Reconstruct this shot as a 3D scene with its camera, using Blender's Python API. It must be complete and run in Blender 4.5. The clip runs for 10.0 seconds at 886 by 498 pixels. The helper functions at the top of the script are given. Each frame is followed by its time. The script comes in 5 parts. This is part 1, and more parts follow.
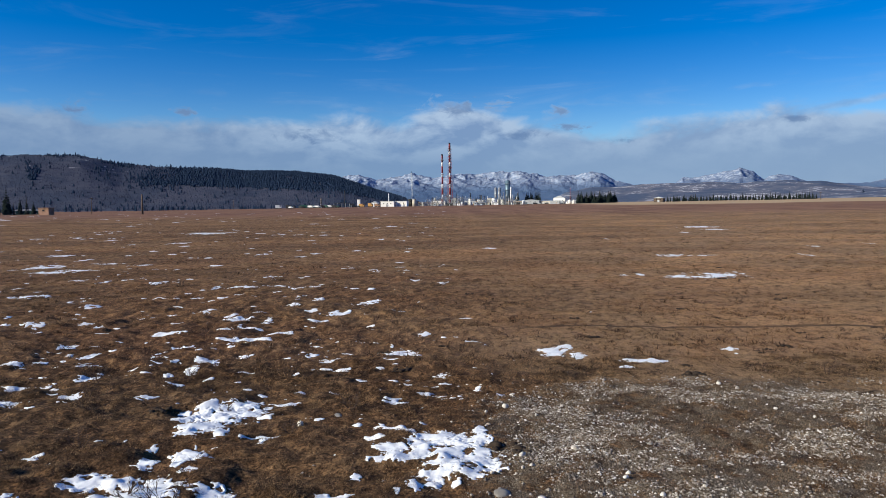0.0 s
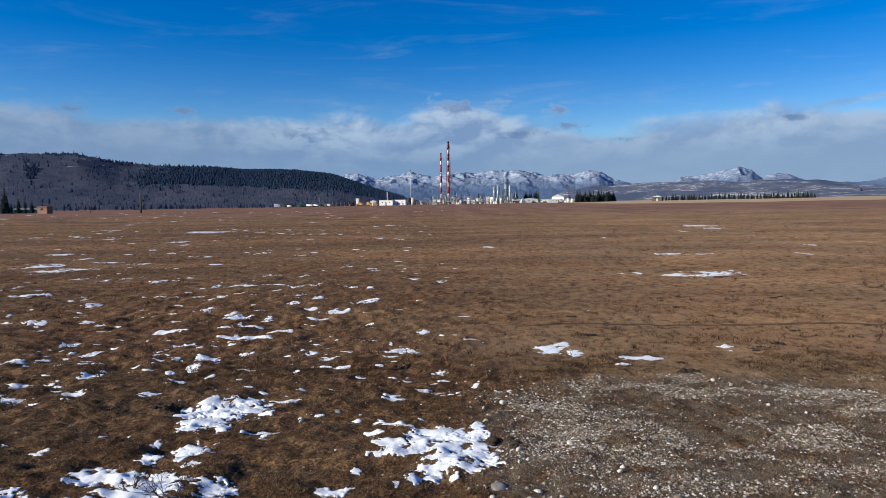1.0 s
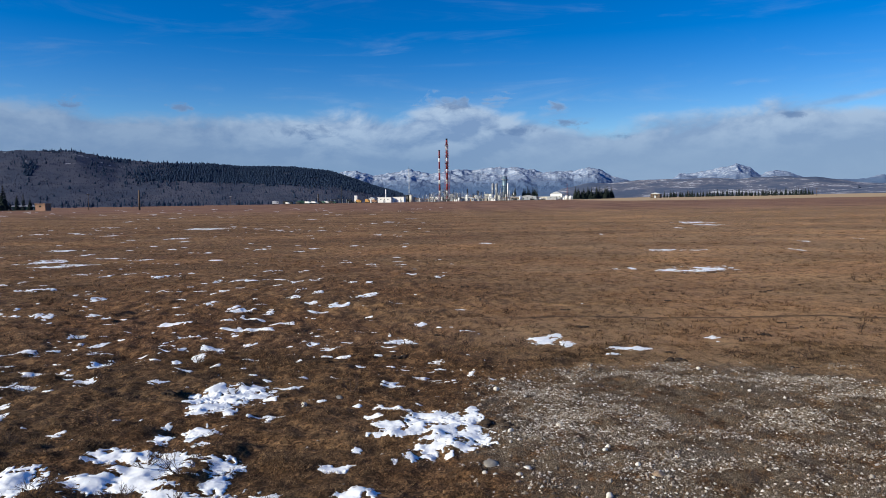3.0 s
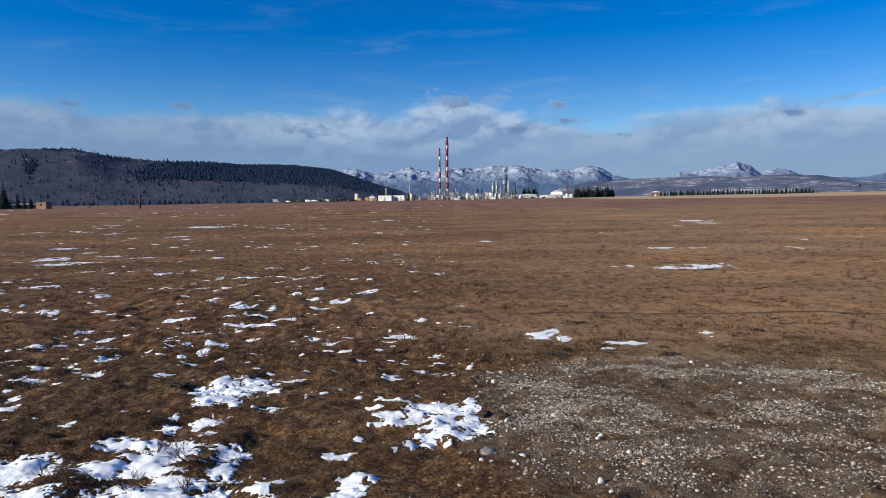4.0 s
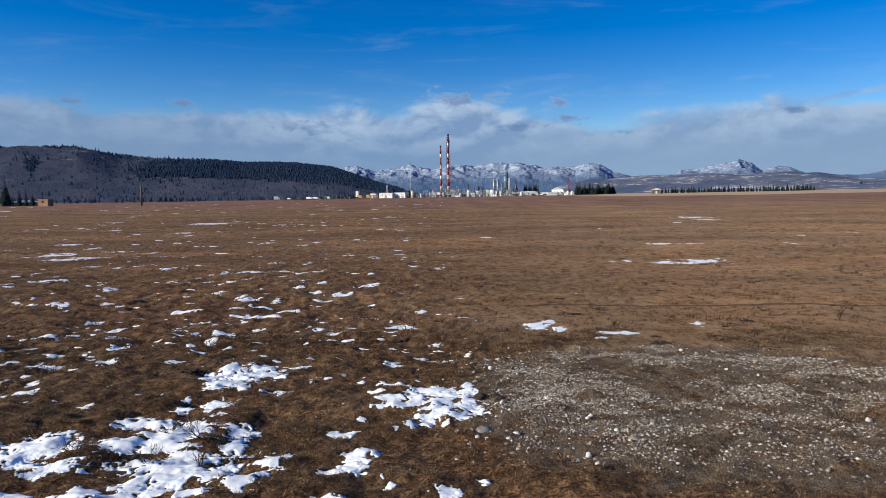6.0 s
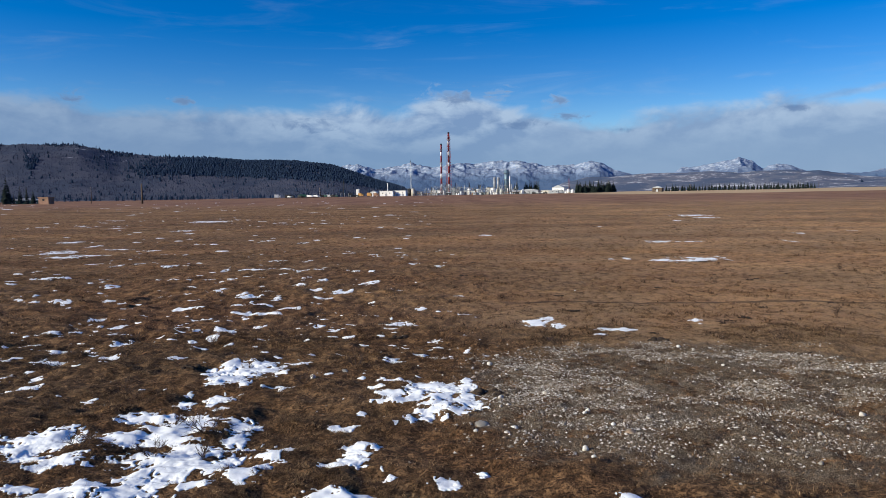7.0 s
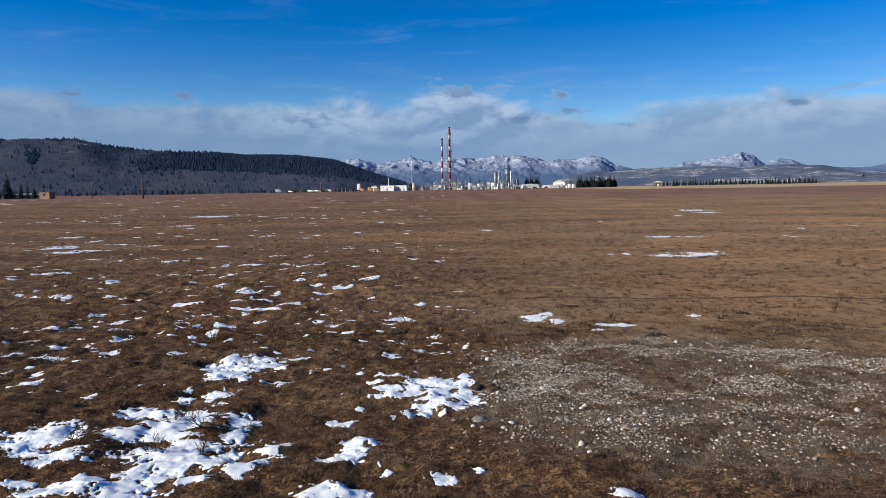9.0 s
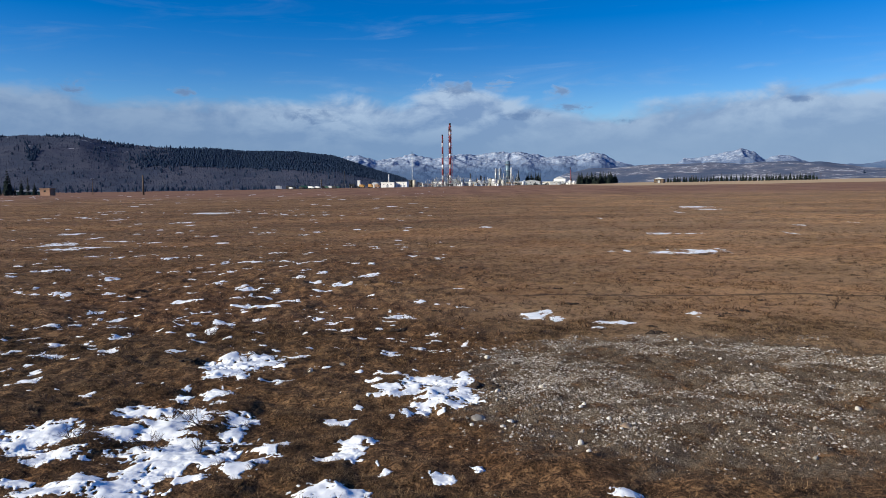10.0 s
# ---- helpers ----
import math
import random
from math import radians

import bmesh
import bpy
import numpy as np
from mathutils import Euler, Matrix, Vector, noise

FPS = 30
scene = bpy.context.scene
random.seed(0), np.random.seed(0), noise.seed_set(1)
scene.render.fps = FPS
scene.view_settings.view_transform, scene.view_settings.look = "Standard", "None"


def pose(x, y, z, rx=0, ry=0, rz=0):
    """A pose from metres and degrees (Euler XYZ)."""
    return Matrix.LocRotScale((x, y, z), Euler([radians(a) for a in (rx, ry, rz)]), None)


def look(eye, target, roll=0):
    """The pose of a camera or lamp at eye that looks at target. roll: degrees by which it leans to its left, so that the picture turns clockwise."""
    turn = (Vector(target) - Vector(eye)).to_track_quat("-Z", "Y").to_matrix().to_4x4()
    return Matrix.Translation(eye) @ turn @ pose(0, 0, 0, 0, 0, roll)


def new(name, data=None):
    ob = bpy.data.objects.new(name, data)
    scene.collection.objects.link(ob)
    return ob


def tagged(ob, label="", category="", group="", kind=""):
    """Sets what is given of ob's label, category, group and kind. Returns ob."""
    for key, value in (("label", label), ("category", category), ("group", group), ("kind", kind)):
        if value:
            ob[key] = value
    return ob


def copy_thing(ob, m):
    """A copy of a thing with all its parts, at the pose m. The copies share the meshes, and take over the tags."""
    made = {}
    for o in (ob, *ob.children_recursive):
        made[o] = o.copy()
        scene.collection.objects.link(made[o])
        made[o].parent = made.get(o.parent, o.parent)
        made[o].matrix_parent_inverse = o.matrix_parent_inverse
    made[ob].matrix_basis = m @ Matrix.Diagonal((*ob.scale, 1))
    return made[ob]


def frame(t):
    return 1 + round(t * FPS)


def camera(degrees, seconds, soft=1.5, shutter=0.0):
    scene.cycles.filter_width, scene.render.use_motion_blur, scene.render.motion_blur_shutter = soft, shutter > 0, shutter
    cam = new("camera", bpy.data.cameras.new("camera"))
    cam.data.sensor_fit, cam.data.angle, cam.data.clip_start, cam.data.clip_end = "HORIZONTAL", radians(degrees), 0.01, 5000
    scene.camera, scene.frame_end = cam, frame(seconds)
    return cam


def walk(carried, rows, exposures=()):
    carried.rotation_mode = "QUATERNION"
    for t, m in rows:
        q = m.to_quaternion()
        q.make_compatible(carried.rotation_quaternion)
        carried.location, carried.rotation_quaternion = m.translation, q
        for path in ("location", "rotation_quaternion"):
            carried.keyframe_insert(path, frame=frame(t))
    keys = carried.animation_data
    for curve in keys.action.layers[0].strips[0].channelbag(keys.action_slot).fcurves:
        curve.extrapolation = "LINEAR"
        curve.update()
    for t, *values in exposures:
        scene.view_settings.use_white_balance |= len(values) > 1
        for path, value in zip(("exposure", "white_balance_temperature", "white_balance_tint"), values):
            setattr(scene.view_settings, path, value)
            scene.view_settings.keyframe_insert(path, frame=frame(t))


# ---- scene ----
# The camera drifts backwards over the pasture at about 4 m height.
cam = camera(65.24, 10.0, soft=0.75)
ROLL = -0.685
PATH = [
    (0.0, 0.067, -2.227, 4.068, 86.371, 0.151),
    (0.5, 0.068, -2.332, 4.079, 86.319, 0.098),
    (1.0, 0.074, -2.446, 4.086, 86.266, 0.043),
    (1.5, 0.084, -2.579, 4.083, 86.211, -0.012),
    (2.0, 0.098, -2.735, 4.071, 86.155, -0.060),
    (2.5, 0.106, -2.909, 4.054, 86.094, -0.089),
    (4.0, 0.147, -3.501, 4.030, 85.893, -0.049),
    (4.5, 0.157, -3.697, 4.007, 85.835, -0.028),
    (5.0, 0.172, -3.882, 3.987, 85.784, -0.011),
    (5.5, 0.182, -4.049, 3.969, 85.733, 0.011),
    (7.0, 0.216, -4.336, 3.942, 85.514, 0.079),
    (7.5, 0.238, -4.372, 3.945, 85.419, 0.094),
    (8.0, 0.256, -4.393, 3.952, 85.317, 0.113),
    (8.5, 0.267, -4.397, 3.962, 85.205, 0.135),
    (9.0, 0.275, -4.386, 3.974, 85.079, 0.159),
    (9.5, 0.289, -4.359, 3.983, 84.938, 0.181),
    (10.0, 0.305, -4.324, 3.994, 84.791, 0.204),
]
walk(cam, [(t, pose(x, y, z, rx, 0, rz) @ pose(0, 0, 0, 0, 0, ROLL)) for t, x, y, z, rx, rz in PATH])
scene.view_settings.exposure = 0.42

# ---- light: low winter sun from the left and a little behind, blue sky, cloud bank ----
SUN_EL = 24.0
SUN_FROM = (-0.94, -0.34)          # towards the sun, on the ground
sun_az = math.atan2(SUN_FROM[0], SUN_FROM[1])
sun = new("sun", bpy.data.lights.new("sun", "SUN"))
sun.data.energy, sun.data.angle, sun.data.color = 5.0, radians(0.53), (1.0, 0.925, 0.745)
e = radians(SUN_EL)
sun.matrix_world = look((0, 0, 0), (-math.sin(sun_az) * math.cos(e), -math.cos(sun_az) * math.cos(e), -math.sin(e)))

world = bpy.data.worlds.new("sky")
scene.world = world
world.use_nodes = True


class Nodes:
    """Short-hand for building node trees."""

    def __init__(self, tree):
        self.tree = tree
        tree.nodes.clear()

    def add(self, kind, **kw):
        n = self.tree.nodes.new(kind)
        ins = kw.pop("ins", {})
        for k, v in kw.items():
            setattr(n, k, v)
        for k, v in ins.items():
            if isinstance(v, bpy.types.NodeSocket):
                self.tree.links.new(v, n.inputs[k])
            else:
                n.inputs[k].default_value = v
        return n

    def math(self, op, a, b=0.0, c=0.0, clamp=False):
        return self.add("ShaderNodeMath", operation=op, use_clamp=clamp, ins={0: a, 1: b, 2: c}).outputs[0]

    def noise(self, vec, scale, detail=4.0, rough=0.55, distort=0.0):
        return self.add("ShaderNodeTexNoise", ins={"Vector": vec, "Scale": scale, "Detail": detail, "Roughness": rough, "Distortion": distort}).outputs["Fac"]

    def ramp(self, fac, lo, hi, smooth=True):
        n = self.add("ShaderNodeMapRange", interpolation_type="SMOOTHSTEP" if smooth else "LINEAR", ins={"Value": fac, "From Min": lo, "From Max": hi})
        return n.outputs["Result"]

    def mix(self, fac, a, b, blend="MIX"):
        n = self.tree.nodes.new("ShaderNodeMix")
        n.data_type, n.blend_type = "RGBA", blend
        for sock, v in ((n.inputs[0], fac), (n.inputs[6], a), (n.inputs[7], b)):
            if isinstance(v, bpy.types.NodeSocket):
                self.tree.links.new(v, sock)
            else:
                sock.default_value = v
        return n.outputs[2]

    def scaled(self, vec, sx, sy, sz, loc=(0, 0, 0)):
        return self.add("ShaderNodeMapping", ins={"Vector": vec, "Scale": (sx, sy, sz), "Location": loc}).outputs[0]


def rgb(r, g, b):
    return (r, g, b, 1.0)


w = Nodes(world.node_tree)
sky = w.add("ShaderNodeTexSky", sky_type="NISHITA", sun_disc=False, sun_elevation=e, sun_rotation=sun_az,
            altitude=1300.0, air_density=1.0, dust_density=0.15, ozone_density=2.2)
vec = w.add("ShaderNodeTexCoord").outputs["Generated"]
xyz = w.add("ShaderNodeSeparateXYZ", ins={0: vec})
el = xyz.outputs["Z"]
sky_col = w.add("ShaderNodeHueSaturation", ins={"Hue": 0.517, "Saturation": 1.58, "Value": 1.0, "Color": sky.outputs[0]}).outputs[0]
# cumulus bank that hugs the horizon
big = w.noise(w.scaled(vec, 5.0, 5.0, 11.0), 1.0, 3.0, 0.5, 0.3)
PUFF = (10.0, 10.0, 20.0)
fine = w.noise(w.scaled(vec, *PUFF, (3, 1, 0)), 1.0, 8.0, 0.56, 0.25)
fine_sunward = w.noise(w.scaled(vec, *PUFF, (2.80, 1.0, 0.24)), 1.0, 8.0, 0.56, 0.25)
BANK = [(-0.555, 0.133), (-0.49, 0.130), (-0.43, 0.127), (-0.35, 0.121), (-0.24, 0.128), (-0.13, 0.129), (-0.07, 0.117), (-0.035, 0.136),
        (0.013, 0.146), (0.07, 0.141), (0.105, 0.115), (0.175, 0.105), (0.25, 0.104), (0.32, 0.115), (0.388, 0.120), (0.45, 0.122), (0.495, 0.110), (0.54, 0.110)]
line = w.add("ShaderNodeValToRGB", ins={0: w.math("ADD", w.math("DIVIDE", xyz.outputs["X"], 1.2), 0.5)})
line.color_ramp.interpolation = "B_SPLINE"
while len(line.color_ramp.elements) < len(BANK):
    line.color_ramp.elements.new(0.5)
for stop, (bx, bz) in zip(line.color_ramp.elements, BANK):
    stop.position, stop.color = bx / 1.2 + 0.5, (bz * 5, bz * 5, bz * 5, 1)
base_top = w.math("SUBTRACT", w.math("DIVIDE", line.outputs[0], 5.0), 0.004)
top = w.math("ADD", base_top, w.math("MULTIPLY", w.math("SUBTRACT", big, 0.5), 0.018))
puff = w.math("MULTIPLY", w.math("SUBTRACT", fine, 0.5), 0.070)
gap = w.math("SUBTRACT", w.math("ADD", top, puff), el)
bank = w.math("MULTIPLY", w.ramp(gap, -0.009, 0.014), 0.97)
# loose shreds over the bank
shred = w.noise(w.scaled(vec, 15.0, 15.0, 55.0, (7, 2, 4)), 1.0, 6.0, 0.5, 0.3)
shreds = w.math("MULTIPLY", w.ramp(shred, 0.56, 0.76), w.math("MULTIPLY", w.ramp(el, 0.175, 0.12), 0.30))
# thin high cirrus
cir = w.noise(w.scaled(vec, 3.0, 5.0, 26.0, (1, 5, 2)), 1.0, 6.0, 0.6, 1.2)
cirrus = w.math("MULTIPLY", w.ramp(cir, 0.50, 0.85), w.math("MULTIPLY", w.ramp(el, 0.40, 0.12), 0.28))
# small grey clouds adrift above and in front of the bank: bearing, height, half length, half depth
WISPS = [(0.012, 0.137, 0.062, 0.017), (0.068, 0.136, 0.040, 0.014), (0.166, 0.127, 0.024, 0.012), (0.098, 0.098, 0.045, 0.007), (0.182, 0.106, 0.024, 0.009),
         (0.252, 0.087, 0.030, 0.006), (-0.495, 0.130, 0.026, 0.012), (0.467, 0.104, 0.016, 0.006), (-0.355, 0.128, 0.020, 0.006), (-0.20, 0.098, 0.050, 0.010)]
bearing = w.math("ARCTAN2", xyz.outputs["X"], xyz.outputs["Y"])
torn = w.math("MULTIPLY", w.math("SUBTRACT", w.noise(w.scaled(vec, 30.0, 30.0, 60.0, (2, 9, 1)), 1.0, 6.0, 0.62, 0.6), 0.5), 4.2)
adrift = None
for wa, we, wl, wd in WISPS:
    p_ = w.math("DIVIDE", w.math("SUBTRACT", bearing, wa), wl)
    q_ = w.math("DIVIDE", w.math("SUBTRACT", el, we), wd)
    one = w.math("ADD", w.math("SUBTRACT", 1.0, w.math("SQRT", w.math("ADD", w.math("MULTIPLY", p_, p_), w.math("MULTIPLY", q_, q_)))), torn)
    adrift = one if adrift is None else w.math("MAXIMUM", adrift, one)
adrift = w.math("MULTIPLY", w.ramp(adrift, 0.05, 1.1), 0.85)
along = w.math("SUBTRACT", bearing, 0.50)
off_line = w.math("ABSOLUTE", w.math("ADD", w.math("SUBTRACT", w.math("SUBTRACT", el, 0.116), w.math("MULTIPLY", along, 0.13)), w.math("MULTIPLY", torn, 0.002)))
streak = w.math("MULTIPLY", w.ramp(off_line, 0.007, 0.0), w.math("MULTIPLY", w.ramp(w.math("ABSOLUTE", along), 0.16, 0.05), 0.5))
cirrus = w.math("MAXIMUM", cirrus, streak)
cover = w.math("MAXIMUM", w.math("MAXIMUM", w.math("MAXIMUM", bank, shreds), cirrus), adrift, clamp=True)
# bright sunlit sides, blue-grey bellies and low mist
relief = w.math("MULTIPLY", w.math("SUBTRACT", fine, fine_sunward), 5.2)
lit = w.math("ADD", w.math("ADD", 0.40, relief), w.math("MULTIPLY", w.ramp(gap, 0.05, 0.0), 0.25), clamp=True)
cloud_col = w.mix(lit, rgb(0.23, 0.37, 0.63), rgb(0.50, 0.66, 0.88))
cloud_col = w.mix(w.math("MULTIPLY", w.ramp(el, 0.118, 0.045), 0.90), cloud_col, rgb(0.225, 0.37, 0.61))
cloud_col = w.mix(w.math("MULTIPLY", w.ramp(xyz.outputs["X"], -0.05, 0.25), 0.25), cloud_col, rgb(0.42, 0.57, 0.79))
cloud_col = w.mix(w.math("MULTIPLY", shreds, w.ramp(bank, 0.9, 0.2)), cloud_col, rgb(0.30, 0.42, 0.66))
cloud_col = w.mix(w.math("MULTIPLY", w.ramp(xyz.outputs["X"], -0.10, -0.40), 0.62), cloud_col, rgb(0.22, 0.35, 0.57))
cloud_col = w.mix(w.math("MULTIPLY", adrift, 0.8), cloud_col, rgb(0.14, 0.25, 0.48))
bg_sky = w.add("ShaderNodeBackground", ins={"Color": sky_col, "Strength": 0.092})
bg_cloud = w.add("ShaderNodeBackground", ins={"Color": cloud_col, "Strength": 0.62})
both = w.add("ShaderNodeMixShader", ins={0: cover, 1: bg_sky.outputs[0], 2: bg_cloud.outputs[0]})
w.add("ShaderNodeOutputWorld", ins={0: both.outputs[0]})

# ---- materials ----


def material(name, build, rough=0.8, spec=0.3, metal=0.0):
    """A Principled material; build(nodes, principled) wires colour and relief."""
    m = bpy.data.materials.new(name)
    m.use_nodes = True
    n = Nodes(m.node_tree)
    p = n.add("ShaderNodeBsdfPrincipled", ins={"Roughness": rough, "Metallic": metal, "Specular IOR Level": spec})
    n.add("ShaderNodeOutputMaterial", ins={0: p.outputs[0]})
    build(n, p)
    return m


def wire(n, p, colour, height=None, dist=0.02, strength=0.6):
    n.tree.links.new(colour, p.inputs["Base Color"])
    if height is not None:
        b = n.add("ShaderNodeBump", ins={"Strength": strength, "Distance": dist, "Height": height})
        n.tree.links.new(b.outputs[0], p.inputs["Normal"])


def plain(name, colour, rough=0.6, metal=0.0, var=0.25, scale=1.0, relief=0.0):
    """A painted or bare surface with soft stains and a fine grain."""
    def build(n, p):
        pos = n.add("ShaderNodeTexCoord").outputs["Object"]
        a = n.noise(pos, 0.6 * scale, 5, 0.6)
        b = n.noise(pos, 9.0 * scale, 3, 0.6)
        f = n.math("ADD", n.math("MULTIPLY", a, 0.7), n.math("MULTIPLY", b, 0.3))
        dark = rgb(*[c * (1 - var) for c in colour])
        lite = rgb(*[min(1, c * (1 + var * 0.6)) for c in colour])
        wire(n, p, n.mix(n.ramp(f, 0.3, 0.7), dark, lite), b if relief else None, relief, 0.5)
    return material(name, build, rough, 0.3, metal)


def island(name, stops, rough=0.8, patch=0.0, patch_scale=0.4, patch_col=(0.1, 0.1, 0.1), spec=0.15, by_object=False, tint=0.0):
    """Colour picked at random for each loose piece, with larger patches of another tint."""
    def build(n, p):
        if by_object:
            rnd = n.add("ShaderNodeObjectInfo").outputs["Random"]
        else:
            rnd = n.add("ShaderNodeNewGeometry").outputs["Random Per Island"]
        r = n.add("ShaderNodeValToRGB", ins={0: rnd})
        el_ = r.color_ramp.elements
        while len(el_) < len(stops):
            el_.new(0.5)
        for k, c in enumerate(stops):
            el_[k].position, el_[k].color = k / (len(stops) - 1), rgb(*c)
        col = r.outputs[0]
        pos = n.add("ShaderNodeNewGeometry").outputs["Position"]
        if patch:
            f = n.math("MULTIPLY", n.ramp(n.noise(pos, patch_scale, 4, 0.6), 0.42, 0.62), patch)
            col = n.mix(f, col, rgb(*patch_col))
        hue = n.ramp(n.noise(pos, 0.13, 4, 0.6), 0.42, 0.58)
        col = n.mix(n.math("MULTIPLY", hue, tint), col, n.mix(1.0, col, rgb(1.04, 0.94, 0.88), "MULTIPLY"))
        g = n.noise(pos, 60.0, 3, 0.6)
        col = n.mix(n.math("MULTIPLY", g, 0.5), col, n.mix(1.0, col, rgb(0.55, 0.5, 0.45), "MULTIPLY"))
        wire(n, p, col)
    return material(name, build, rough, spec)


GRAVEL_C = (5.8, 9.1)      # middle of the stony ground
GRAVEL_R = (5.7, 4.6)


RUT_Y = 20.9


def ground_build(n, p):
    pos = n.add("ShaderNodeNewGeometry").outputs["Position"]
    xyz = n.add("ShaderNodeSeparateXYZ", ins={0: pos})
    x, y = xyz.outputs[0], xyz.outputs[1]
    flat = n.add("ShaderNodeCombineXYZ", ins={0: x, 1: y}).outputs[0]
    fine = n.noise(flat, 22.0, 8, 0.65)
    tuft = n.noise(flat, 5.5, 6, 0.68, 0.3)
    mid = n.noise(n.scaled(flat, 1.0, 1.3, 1.0), 1.3, 8, 0.68, 0.4)
    wide = n.noise(n.scaled(flat, 0.6, 1.5, 1.0), 0.11, 6, 0.6, 0.5)
    far = n.noise(n.scaled(flat, 0.25, 2.0, 1.0), 0.02, 5, 0.6, 0.3)
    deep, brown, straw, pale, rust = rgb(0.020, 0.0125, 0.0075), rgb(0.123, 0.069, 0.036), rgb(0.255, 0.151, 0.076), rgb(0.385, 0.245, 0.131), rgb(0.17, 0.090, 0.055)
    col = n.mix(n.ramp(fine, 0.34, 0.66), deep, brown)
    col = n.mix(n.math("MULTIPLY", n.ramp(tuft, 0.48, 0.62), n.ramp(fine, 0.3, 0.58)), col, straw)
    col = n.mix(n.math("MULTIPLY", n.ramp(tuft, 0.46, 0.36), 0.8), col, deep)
    col = n.mix(n.math("MULTIPLY", n.ramp(wide, 0.50, 0.66), n.math("MULTIPLY", n.ramp(fine, 0.35, 0.62), 0.6)), col, straw)
    col = n.mix(n.math("MULTIPLY", n.ramp(far, 0.46, 0.6), 0.4), col, rust)
    # grazed-down straw farther off
    col = n.mix(n.math("MULTIPLY", n.ramp(y, 12.0, 50.0), n.math("MULTIPLY", n.ramp(fine, 0.30, 0.6), 0.62)), col, rgb(0.275, 0.17, 0.092))
    side = n.math("DIVIDE", x, n.math("ADD", y, 6.0))
    side = n.math("ADD", side, n.math("MULTIPLY", n.math("SUBTRACT", n.noise(n.scaled(flat, 1.0, 1.3, 1.0), 0.06, 5, 0.6), 0.5), 1.1))
    grazed = n.math("MULTIPLY", n.ramp(side, -0.15, 0.35), n.ramp(n.math("ADD", n.math("ADD", y, n.math("MULTIPLY", x, 0.30)), n.math("MULTIPLY", wide, 6.0)), 14.0, 20.0))
    col = n.mix(n.math("MULTIPLY", grazed, n.math("MULTIPLY", n.ramp(fine, 0.25, 0.6), 0.72)), col, rgb(0.45, 0.30, 0.17))
    # clumps of rank grass and grazed hollows between them, near and far
    swell = 0.0
    for scale, y0, y1, dark_, lite_, tall in ((2.6, 5.0, 12.0, 0.72, 0.38, 0.4), (1.6, 15.0, 30.0, 0.50, 0.45, 0.25), (0.50, 44.0, 90.0, 0.42, 0.45, 0.5), (0.13, 120.0, 220.0, 0.34, 0.35, 0.0)):
        clump = n.noise(n.scaled(flat, 1.35, 0.75, 1.0), scale, 9, 0.74, 0.35)
        out_ = n.ramp(y, y0, y1)
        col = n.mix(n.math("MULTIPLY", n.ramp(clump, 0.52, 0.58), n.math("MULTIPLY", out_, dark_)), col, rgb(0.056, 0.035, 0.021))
        col = n.mix(n.math("MULTIPLY", n.ramp(clump, 0.47, 0.41), n.math("MULTIPLY", out_, lite_)), col, pale)
        swell = n.math("ADD", swell, n.math("MULTIPLY", n.math("MULTIPLY", clump, out_), tall))
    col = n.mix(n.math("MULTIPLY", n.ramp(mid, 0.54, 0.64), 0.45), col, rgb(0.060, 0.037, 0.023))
    # broad darker and paler stretches of turf
    turf = n.noise(n.scaled(flat, 0.35, 1.0, 1.0), 0.10, 6, 0.62, 0.5)
    col = n.mix(n.math("MULTIPLY", n.ramp(turf, 0.51, 0.61), 0.6), col, n.mix(1.0, col, rgb(0.62, 0.60, 0.60), "MULTIPLY"))
    col = n.mix(n.math("MULTIPLY", n.ramp(turf, 0.50, 0.38), n.ramp(y, 13.0, 25.0)), col, n.mix(1.0, col, rgb(1.32, 1.27, 1.18), "MULTIPLY"))
    strip = n.math("ADD", y, n.math("MULTIPLY", n.math("SUBTRACT", far, 0.5), 160.0))
    col = n.mix(n.math("MULTIPLY", n.ramp(strip, 210.0, 330.0), 0.75), col, rgb(0.19, 0.105, 0.078))
    speck = n.noise(n.scaled(flat, 1.0, 0.10, 1.0), 0.09, 8, 0.72, 0.2)
    col = n.mix(n.math("MULTIPLY", n.ramp(speck, 0.50, 0.60), n.math("MULTIPLY", n.ramp(y, 150.0, 260.0), 0.55)), col, rgb(0.105, 0.060, 0.044))
    col = n.mix(n.math("MULTIPLY", n.ramp(speck, 0.48, 0.40), n.math("MULTIPLY", n.ramp(y, 150.0, 260.0), 0.5)), col, rgb(0.28, 0.17, 0.115))
    tint = n.ramp(n.noise(flat, 0.13, 4, 0.6), 0.42, 0.58)
    col = n.mix(n.math("ADD", n.math("MULTIPLY", tint, 0.55), n.math("MULTIPLY", n.ramp(y, 12.0, 26.0), 0.12)), col, n.mix(1.0, col, rgb(1.05, 0.935, 0.88), "MULTIPLY"))
    # an old wheel rut across the grass
    off = n.math("ABSOLUTE", n.math("ADD", n.math("SUBTRACT", n.math("ADD", y, n.math("MULTIPLY", x, 0.072)), RUT_Y), n.math("MULTIPLY", n.math("SINE", n.math("MULTIPLY", x, 0.9)), 0.12)))
    rut = n.math("MULTIPLY", n.ramp(off, 0.20, 0.08), n.math("MULTIPLY", n.ramp(x, 0.5, 4.0), 0.75))
    col = n.mix(rut, col, rgb(0.050, 0.032, 0.022))
    # bare stony soil
    dx = n.math("DIVIDE", n.math("SUBTRACT", x, GRAVEL_C[0]), GRAVEL_R[0])
